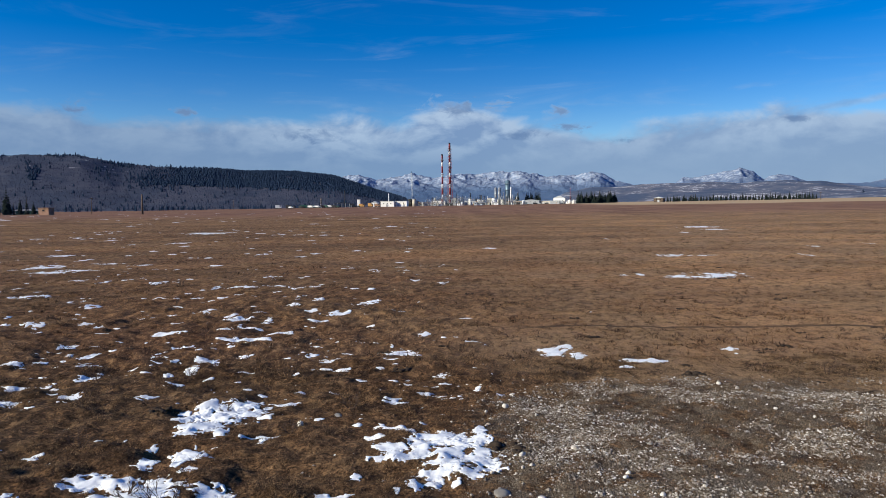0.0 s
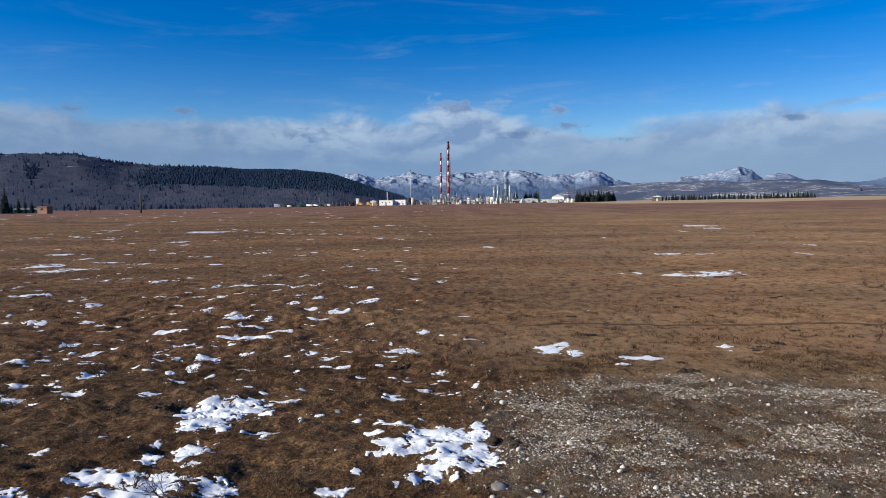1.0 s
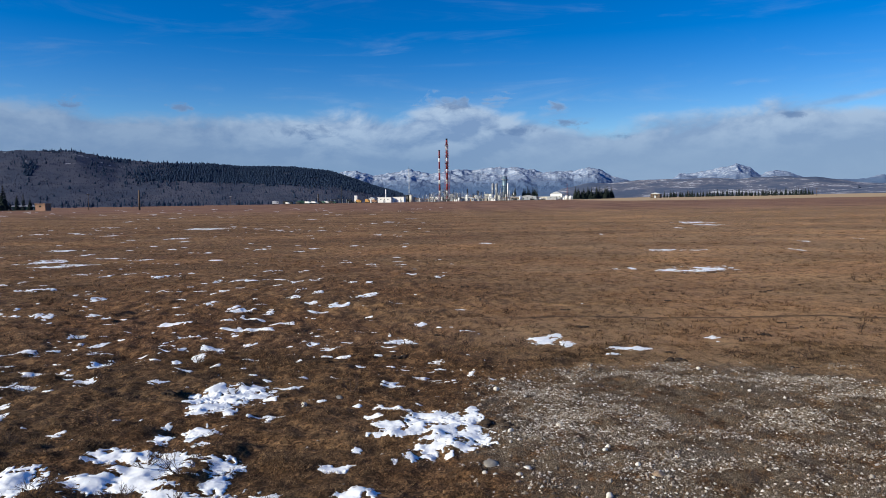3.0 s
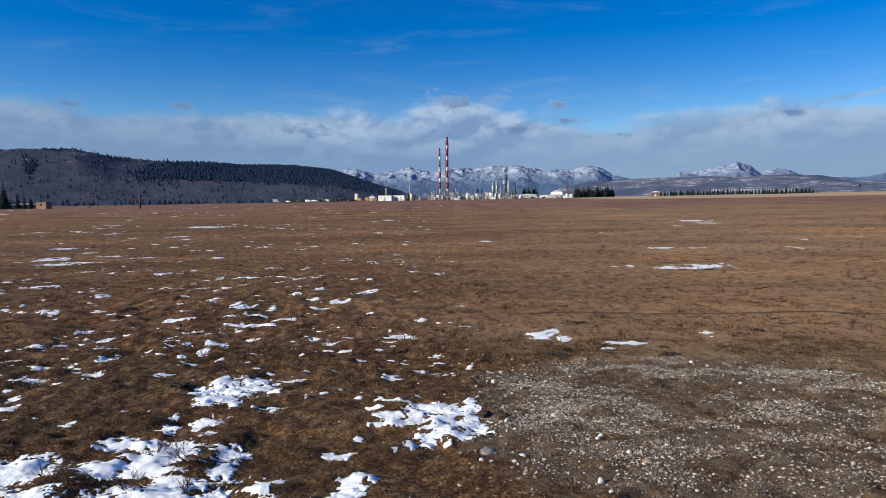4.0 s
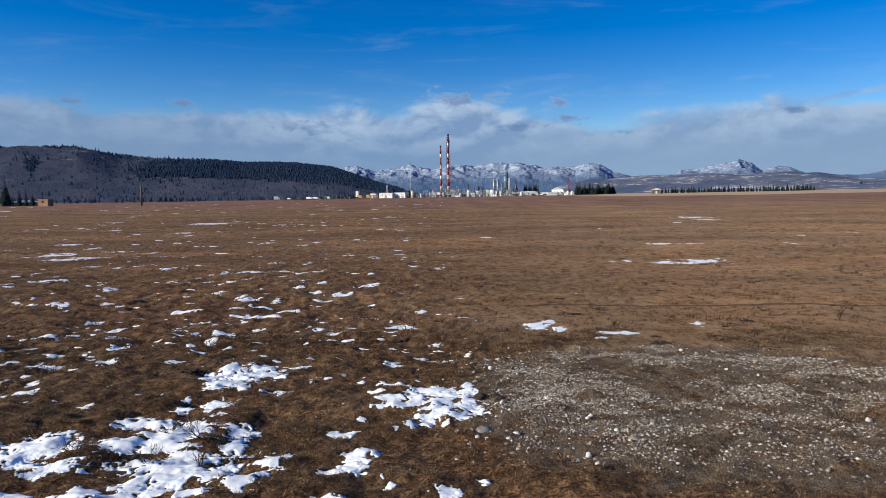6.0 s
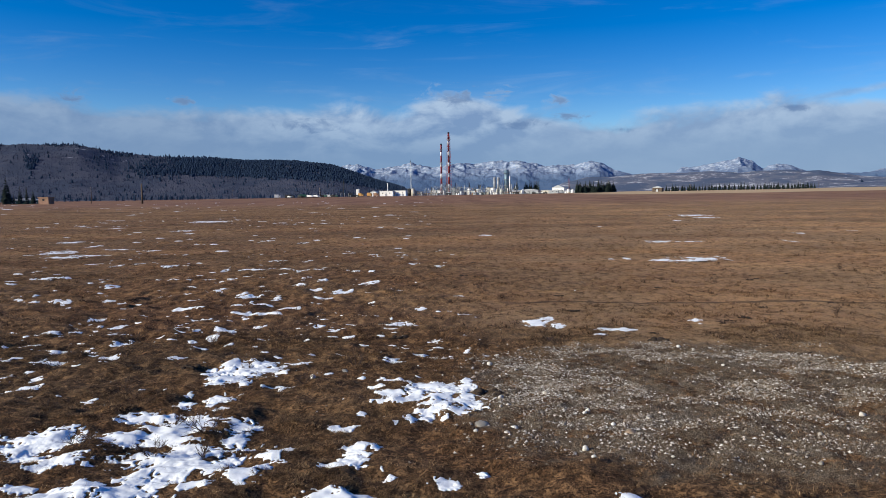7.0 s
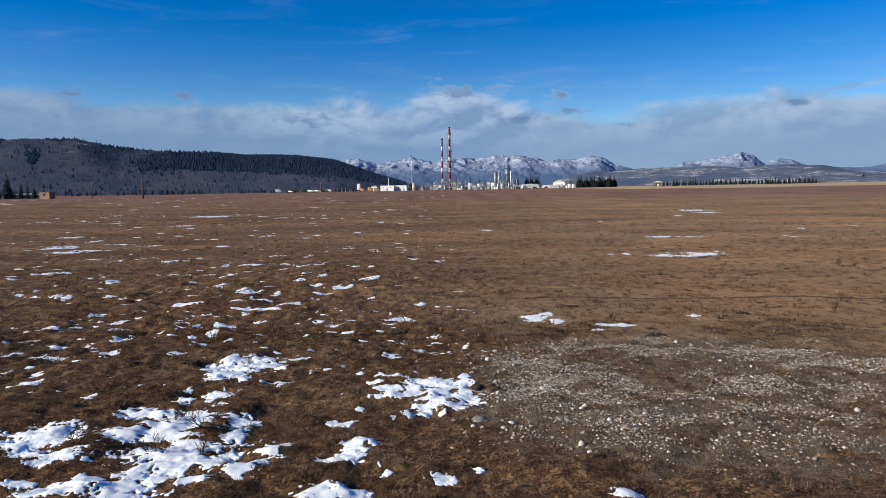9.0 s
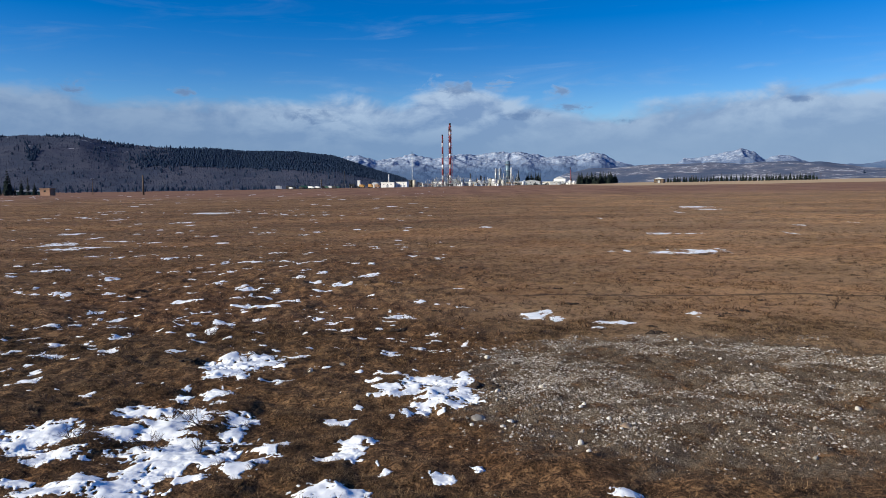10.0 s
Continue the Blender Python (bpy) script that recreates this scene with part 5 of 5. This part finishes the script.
def stack(az, d, h, r, bands, label, lattice):
    """A banded plant stack with galleries, and a lattice frame where it has one."""
    s = thing("plant_stack", az, d, label, "chimney", "plant stacks")
    for i in range(bands):
        red = i % 2 == (bands - 1) % 2
        whole = 0.64 * ((bands + 1) // 2) + 0.36 * (bands // 2)
        u0 = sum(0.64 if j % 2 == (bands - 1) % 2 else 0.36 for j in range(i)) / whole
        u1 = u0 + (0.64 if red else 0.36) / whole
        part("red_band" if red else "white_band", tube(r * (1.15 - 0.35 * u0), r * (1.15 - 0.35 * u1), h * (u1 - u0), 0, 0, h * u0), RED if red else WHITE, s)
    part("tip", tube(r * 0.9, r * 0.95, 2.2, 0, 0, h), BLACK, s)
    for u in (0.33, 0.62, 0.9):
        part("gallery", join([tube(r * 2.0, r * 2.0, 0.25, 0, 0, h * u)] + [rod((math.cos(a) * r * 1.95, math.sin(a) * r * 1.95, h * u), (math.cos(a) * r * 1.95, math.sin(a) * r * 1.95, h * u + 1.2), 0.06) for a in np.linspace(0, 6.28, 13)[:12]]
                             + [tube(r * 1.98, r * 1.98, 0.1, 0, 0, h * u + 1.15)]), STEEL, s)
    part("ladder", join([rod((r * 1.25, -0.3, 0), (r * 0.95, -0.3, h), 0.06), rod((r * 1.25, 0.3, 0), (r * 0.95, 0.3, h), 0.06)]), STEEL, s)
    if lattice:
        e0, e1 = r * 2.6, r * 1.25
        for sx, sy in ((-1, -1), (1, -1), (1, 1), (-1, 1)):
            part("lattice_leg", rod((sx * e0, sy * e0, 0), (sx * e1, sy * e1, h * 0.97), 0.22), RED, s)
        bars = []
        for i in range(22):
            u0, u1 = i / 22 * 0.97, (i + 1) / 22 * 0.97
            a0, a1 = e0 + (e1 - e0) * u0 / 0.97, e0 + (e1 - e0) * u1 / 0.97
            cs = ((-1, -1), (1, -1), (1, 1), (-1, 1))
            for j in range(4):
                c0, c1 = cs[j], cs[(j + 1) % 4]
                bars.append(rod((c0[0] * a0, c0[1] * a0, h * u0), (c1[0] * a1, c1[1] * a1, h * u1), 0.11, 4))
                bars.append(rod((c0[0] * a1, c0[1] * a1, h * u1), (c1[0] * a1, c1[1] * a1, h * u1), 0.11, 4))
        part("lattice_bracing", join(bars), RED, s)
    part("footing", box(r * 7, r * 7, 1.2), STEEL, s)
    return s


D0 = 1150.0
stack(0.48, D0, 101.0, 1.75, 11, "tall red and white banded plant stack in a lattice frame", True)
stack(-0.14, D0, 82.5, 1.45, 9, "slender red and white banded plant stack", False)


def lattice_mast(az, d, h, w_, mat, label, guys=0):
    s = thing("lattice_mast", az, d, label, "mast")
    for sx, sy in ((-1, -0.6), (1, -0.6), (0, 1)):
        part("mast_leg", rod((sx * w_, sy * w_, 0), (sx * w_ * 0.5, sy * w_ * 0.5, h), 0.12), mat, s)
    bars, m = [], int(h / 3)
    for i in range(m):
        k0, k1 = w_ * (1 - 0.5 * i / m), w_ * (1 - 0.5 * (i + 1) / m)
        for p0, p1 in (((-1, -0.6), (1, -0.6)), ((1, -0.6), (0, 1)), ((0, 1), (-1, -0.6))):
            bars.append(rod((p0[0] * k0, p0[1] * k0, h * i / m), (p1[0] * k1, p1[1] * k1, h * (i + 1) / m), 0.07, 4))
    part("bracing", join(bars), mat, s)
    part("mast_head", join([tube(w_ * 0.9, w_ * 0.9, 0.3, 0, 0, h), tube(0.4, 0.3, 3.0, 0, 0, h)]), BLACK, s)
    return s


lattice_mast(-2.65, 1180, 57, 1.0, STEEL, "thin grey lattice flare mast")
lattice_mast(10.26, 1180, 26, 0.7, RED, "rust-red lattice mast behind the sheds")
lattice_mast(-8.17, 1000, 22, 0.4, BLACK, "thin dark radio mast")


def tank(az, d, r, h, mat, label, dome=True):
    s = thing("storage_tank", az, d, label, "tank", "storage tanks")
    part("shell", join([tube(r, r, h, seg=28)] + [tube(r * 1.012, r * 1.012, 0.18, 0, 0, h * u, seg=28) for u in (0.02, 0.34, 0.67, 0.97)]), mat, s)
    part("roof", tube(r * 1.01, r * (0.15 if dome else 0.9), r * 0.28, 0, 0, h, seg=28), mat, s)
    part("ladder", join([rod((-0.3, -r - 0.2, 0), (-0.3, -r - 0.2, h + 0.9), 0.05, 4), rod((0.3, -r - 0.2, 0), (0.3, -r - 0.2, h + 0.9), 0.05, 4)]), STEEL, s)
    part("rail", tube(r * 1.0, r * 1.0, 0.08, 0, 0, h + 0.9, seg=28), STEEL, s)
    return s


tank(-2.81, 1060, 3.4, 10.5, BLACK, "black cylindrical storage tank")
tank(-2.47, 1055, 3.1, 10.5, CREAM, "cream cylindrical storage tank")
tank(2.14, 1150, 3.0, 10.0, WHITE, "white upright storage tank")
tank(2.93, 1140, 4.3, 8.5, WHITE, "squat white storage tank")
tank(3.79, 1160, 4.6, 11.0, CREAM, "cream domed storage tank")
tank(4.11, 1150, 4.2, 10.5, WHITE, "white domed storage tank")
tank(3.56, 1175, 2.6, 9.0, STEEL, "small grey storage tank")


def column(az, d, r, h, mat, label):
    s = thing("process_column", az, d, label, "column", "process columns")
    part("skirt", tube(r * 1.1, r * 1.1, h * 0.1), STEEL, s)
    part("shell", join([tube(r, r, h * 0.86, 0, 0, h * 0.1), tube(r, r * 0.35, h * 0.04, 0, 0, h * 0.96)]), mat, s)
    for u in (0.35, 0.6, 0.85):
        part("gallery", tube(r * 1.7, r * 1.7, 0.35, 0, 0, h * u), STEEL, s)
    part("riser", rod((r * 1.3, 0, 1), (r * 1.3, 0, h * 0.97), 0.25), STEEL, s)
    part("top_pipe", rod((0, 0, h), (r * 1.3, 0, h * 0.97), 0.22), STEEL, s)
    return s


column(4.23, 1165, 1.9, 29, STEEL, "grey steel process column with galleries")
column(4.54, 1165, 1.9, 29, STEEL, "grey steel process column with galleries")
column(5.21, 1170, 3.9, 41, BLUE_STEEL, "broad blue-grey cooling column")
column(5.47, 1165, 1.0, 30, WHITE, "thin white vent column above the sheds")
column(-4.58, 1050, 0.6, 20, WHITE, "thin white vent column above the sheds")
column(-10.06, 930, 0.7, 13, TIMBER, "short brown vent pipe")


def building(az, d, w_, dep, h, wall, roof, label, gable=0.0, doors=1, windows=3, name="plant_building", turn=-18):
    """A plain sheet-clad building with a shallow roof, doors and windows in its front."""
    s = thing(name, az, d, label, "building", "plant buildings" if name == "plant_building" else "farm buildings", -az + turn)
    part("wall_shell", box(w_, dep, h), wall, s)
    if gable:
        bm = bmesh.new()
        o = 0.5
        pts = [(-w_ / 2 - o, -dep / 2 - o, h), (w_ / 2 + o, -dep / 2 - o, h), (0, -dep / 2 - o, h + gable), (-w_ / 2 - o, dep / 2 + o, h), (w_ / 2 + o, dep / 2 + o, h), (0, dep / 2 + o, h + gable)]
        v = [bm.verts.new(p) for p in pts]
        for f in ((0, 1, 2), (5, 4, 3), (0, 2, 5, 3), (2, 1, 4, 5), (1, 0, 3, 4)):
            bm.faces.new([v[i] for i in f])
        part("roof", bm, roof, s)
    else:
        part("roof", box(w_ + 0.6, dep + 0.6, 0.5, 0, 0, h), roof, s)
    for i in range(doors):
        x = -w_ / 2 + w_ * (i + 0.5) / doors
        part("door", box(min(3.2, w_ * 0.2), 0.12, min(3.4, h * 0.6), x, -dep / 2 - 0.05, 0), STEEL, s)
    for i in range(windows):
        x = -w_ / 2 + w_ * (i + 0.85) / (windows + 0.7)
        part("window", box(1.5, 0.1, 1.1, x, -dep / 2 - 0.05, h * 0.55), DARKGLASS, s)
    return s


building(-4.62, 1010, 20.0, 9, 7.2, WHITE, WHITE, "long white flat-roofed plant shed")
building(-3.48, 1010, 17.0, 9, 7.8, WHITE, ROOF, "white plant shed with open bays", 0, 2, 2)
building(-7.59, 1000, 6, 6, 5.0, BLACK, BLACK, "dark low equipment hut", 0, 1, 0)
building(-5.68, 1030, 9, 8, 6.5, WHITE, ROOF, "small white workshop with a gabled roof", 2.0, 1, 1)
building(-7.01, 1040, 4, 4, 11, WHITE, ROOF, "narrow white filter tower in the yard", 0, 1, 0)
building(-0.47, 1190, 26, 9, 8, WHITE, ROOF, "long pale pipe hall", 0, 2, 3)
building(0.87, 1170, 14, 9, 10, STEEL, ROOF, "grey compressor house with a shallow gable", 2.0, 1, 2)
building(1.66, 1180, 22, 8, 7, STEEL, ROOF, "grey plant building behind the pipe rack", 0, 1, 3)
building(2.57, 1190, 12, 8, 6, WHITE, ROOF, "low white plant building", 0, 1, 2)
building(4.66, 1180, 22, 10, 9, WHITE, ROOF, "white plant building behind the tanks", 0, 2, 3)
building(6.15, 1150, 18, 10, 6, STEEL, ROOF, "low grey shed with a flat roof", 0, 1, 3)
building(7.13, 1140, 30, 10, 6.5, STEEL, ROOF, "long grey shed with a low gable", 1.5, 2, 3)
building(8.29, 1140, 20, 9, 5.2, CREAM, ROOF, "low cream shed with a flat roof", 0, 2, 2)
building(9.49, 1160, 20, 14, 9.5, WHITE, ROOF, "white gabled hall with a grey roof", 4.0, 1, 3)
building(9.22, 1130, 22, 9, 5.0, STEEL, ROOF, "low grey annex beside the gabled hall", 1.2, 2, 2)
building(10.41, 1130, 16, 9, 4.5, STEEL, ROOF, "pale low shed beside the conifers", 0, 1, 2)
building(17.18, 1000, 13, 8, 5.5, TIMBER, ROOF, "weathered house at the edge of the stubble field", 2.0, 1, 2, "farmhouse")
building(-34.3, 600, 24, 20, 7.0, WHITE, WHITE, "white gabled farm barn behind spruces", 5.5, 1, 0, "barn")
building(-29.81, 520, 7.4, 5, 4.2, RUSTY, RUSTY, "small rust-brown shed in the open field", 0, 0, 1, "shed", -40)
building(-31.06, 640, 30, 9, 3.0, GREEN, ROOF, "long low green-roofed farm shed", 1.6, 2, 3, "farm_shed")


def pipe_rack(az, d, w_, h, mat, label):
    s = thing("pipe_rack", az, d, label, "pipework", "pipe racks")
    n_ = max(2, int(w_ / 5))
    for i in range(n_ + 1):
        for y in (-2, 2):
            part("post", rod((-w_ / 2 + w_ * i / n_, y, 0), (-w_ / 2 + w_ * i / n_, y, h), 0.18), STEEL, s)
    for j in range(4):
        part("pipe", rod((-w_ / 2, -1.5 + j, h * (0.6 + 0.4 * (j % 2))), (w_ / 2, -1.5 + j, h * (0.6 + 0.4 * (j % 2))), 0.32), mat, s)
    part("beam", join([box(0.3, 4.4, 0.3, -w_ / 2 + w_ * i / n_, 0, h * 0.55) for i in range(n_ + 1)]), STEEL, s)
    return s


pipe_rack(-1.34, 1120, 32, 6, YELLOW, "yellow pipes on a low steel rack")
pipe_rack(1.11, 1130, 46, 12, STEEL, "tall grey steel pipe rack by the stacks")
pipe_rack(2.41, 1120, 30, 6, WHITE, "white pipes on a low steel rack")
pipe_rack(3.20, 1130, 40, 7, STEEL, "grey pipes on a steel rack")
pipe_rack(5.76, 1125, 30, 5, YELLOW, "yellow pipes on a low steel rack")
pipe_rack(-8.41, 995, 22, 6.0, BLACK, "dark steel rack of stored pipe")


def vehicle(az, d, w_, h, body, label, kind_):
    """A parked truck or machine, seen side-on: chassis, cab, load, wheels."""
    s = thing(kind_, az, d, label, "vehicle", "parked vehicles", -az - 22 - 17 * math.sin(az * 9.0))
    part("chassis", box(w_, 2.2, 0.35, 0, 0, 0.7, 0.08), BLACK, s)
    part("load_body", box(w_ * 0.66, 2.4, h - 1.0, -w_ * 0.16, 0, 1.0, 0.12), body, s)
    cab = part("cab", box(w_ * 0.27, 2.3, (h - 1.0) * 0.8, w_ * 0.345, 0, 1.0, 0.15), body, s)
    part("window", box(w_ * 0.15, 2.36, (h - 1.0) * 0.28, w_ * 0.36, 0, 1.0 + (h - 1.0) * 0.45), DARKGLASS, cab)
    for x in (-0.36, -0.16, 0.36):
        for y in (-1.0, 1.0):
            bm = tube(0.55, 0.55, 0.3, 0, 0, -0.15, 14)
            bmesh.ops.rotate(bm, verts=bm.verts, matrix=Matrix.Rotation(radians(90), 3, "X"))
            bmesh.ops.translate(bm, verts=bm.verts, vec=(x * w_, y, 0.55))
            part("wheel", bm, TYRE, s)
    return s


vehicle(-13.44, 930, 8.0, 5.0, WHITE, "white box truck parked at the edge of the plant", "box_truck")
vehicle(-12.57, 940, 10.0, 4.6, BLACK, "dark truck parked at the edge of the plant", "truck")
vehicle(-11.32, 945, 13.0, 4.6, GREEN, "dark green truck with a flat load", "truck")
vehicle(-10.87, 935, 9.0, 3.4, WHITE, "white pickup truck parked outside the plant", "pickup")
vehicle(-10.37, 935, 8.0, 3.2, WHITE, "white pickup truck parked outside the plant", "pickup")
vehicle(-9.37, 990, 8.0, 3.8, WHITE, "white van beside the pipe rack", "van")
vehicle(-6.77, 1000, 9.0, 5.0, YELLOW, "yellow earth-moving machine parked in the yard", "machine")
vehicle(-6.07, 1000, 8.0, 5.5, YELLOW, "yellow earth-moving machine parked in the yard", "machine")
vehicle(-5.52, 1015, 8.0, 5.0, RUSTY, "rust-red machine beside the white shed", "machine")


def process_frame(az, d, w_, h, levels, mat, label):
    """An open steel frame of several floors with vessels and pipes standing in it."""
    s = thing("process_frame", az, d, label, "steel frame", "process frames")
    bays = max(2, int(w_ / 4))
    for i in range(bays + 1):
        for y in (-2.5, 2.5):
            part("post", box(0.35, 0.35, h, -w_ / 2 + w_ * i / bays, y), STEEL, s)
    for k in range(1, levels + 1):
        part("floor_grating", box(w_ + 0.6, 5.6, 0.25, 0, 0, h * k / levels - 0.25), STEEL, s)
        part("guard_rail", join([rod((-w_ / 2, y, h * k / levels + 1.0), (w_ / 2, y, h * k / levels + 1.0), 0.08, 4) for y in (-2.7, 2.7)]), STEEL, s)
        for i in range(bays):
            x = -w_ / 2 + w_ * (i + 0.5) / bays
            if (i + k) % 2:
                part("vessel", tube(1.1, 1.1, h / levels * 0.75, x, 0, h * (k - 1) / levels), mat, s)
            else:
                part("cross_brace", join([rod((x - w_ / bays / 2, -2.5, h * (k - 1) / levels), (x + w_ / bays / 2, -2.5, h * k / levels), 0.12, 4),
                                          rod((x + w_ / bays / 2, -2.5, h * (k - 1) / levels), (x - w_ / bays / 2, -2.5, h * k / levels), 0.12, 4)]), STEEL, s)
    part("outlet_pipe", join([rod((w_ * 0.3, 0, h), (w_ * 0.3, 0, h + 4), 0.3), rod((-w_ * 0.25, 1, h), (-w_ * 0.25, 1, h + 2.5), 0.25)]), mat, s)
    return s


for a_, w0, h0, lv, m0 in ((-1.05, 14, 9, 2, WHITE), (-0.45, 16, 13, 3, STEEL), (0.15, 12, 18, 4, STEEL), (0.85, 18, 14, 3, CREAM), (1.55, 14, 11, 2, STEEL), (3.3, 16, 10, 2, WHITE),
                           (4.9, 14, 13, 3, STEEL), (5.75, 12, 9, 2, WHITE), (2.55, 10, 8, 2, YELLOW), (-1.75, 12, 6, 2, STEEL)):
    process_frame(a_, 1105, w0, h0, lv, m0, "open steel process frame crowded with vessels and pipes")


# the crowded yard: small tanks, huts, vents and parked trucks between the larger buildings
rr = random.Random(12)
for i in range(16):
    a_ = rr.uniform(-2.13, 10.60)
    tank(a_, rr.uniform(1085, 1125), rr.uniform(1.2, 2.4), rr.uniform(3.5, 8), rr.choice((WHITE, WHITE, STEEL, CREAM)), "small upright tank in the plant yard")
for i in range(22):
    a_ = rr.uniform(-1.94, 10.79)
    building(a_, rr.uniform(1080, 1130), rr.uniform(3, 8), 5, rr.uniform(2.4, 4.2), rr.choice((WHITE, WHITE, STEEL, BLACK, RUSTY)), rr.choice((BLACK, ROOF, ROOF)), "small sheet-clad hut in the plant yard", rr.choice((0, 0, 1.0)), 1, 1)
for i in range(20):
    a_ = rr.uniform(-1.74, 6.15)
    column(a_, rr.uniform(1140, 1200), rr.uniform(0.4, 0.8), rr.uniform(10, 22), rr.choice((STEEL, WHITE, STEEL, BLACK)), "thin vent pipe above the plant")
for i in range(9):
    a_ = rr.uniform(6.93, 10.60)
    vehicle(a_, rr.uniform(1060, 1080), rr.uniform(5, 9), rr.uniform(2.4, 3.6), rr.choice((WHITE, WHITE, BLACK, STEEL)), "truck parked in the plant yard", "truck")
for i in range(14):
    a_ = rr.uniform(-12.80, -6.26)
    vehicle(a_, rr.uniform(930, 980), rr.uniform(5, 9), rr.uniform(2.4, 3.8), rr.choice((WHITE, BLACK, BLACK, GREEN)), "truck parked at the edge of the plant", "truck")


def utility_pole(az, d, h, w_, label, cross=True):
    s = thing("utility_pole", az, d, label, "pole", "utility poles")
    part("shaft", tube(w_, w_ * 0.8, h, seg=10), TIMBER, s)
    if cross:
        part("crossarm", box(2.6, 0.18, 0.22, 0, -w_, h - 1.0), TIMBER, s)
        for x in (-1.1, 0, 1.1):
            part("insulator", tube(0.07, 0.05, 0.3, x, -w_, h - 0.78, 8), WHITE, s)
    return s


utility_pole(-23.48, 470, 12.6, 0.60, "stout weathered timber pole in the open field", False)
utility_pole(-26.91, 520, 11.4, 0.22, "weathered timber utility pole in the field")
utility_pole(28.39, 900, 9, 0.2, "thin utility pole by the stubble field")
utility_pole(19.59, 960, 9, 0.2, "thin utility pole by the stubble field")
utility_pole(-16.87, 700, 10, 0.16, "thin utility pole before the hill")
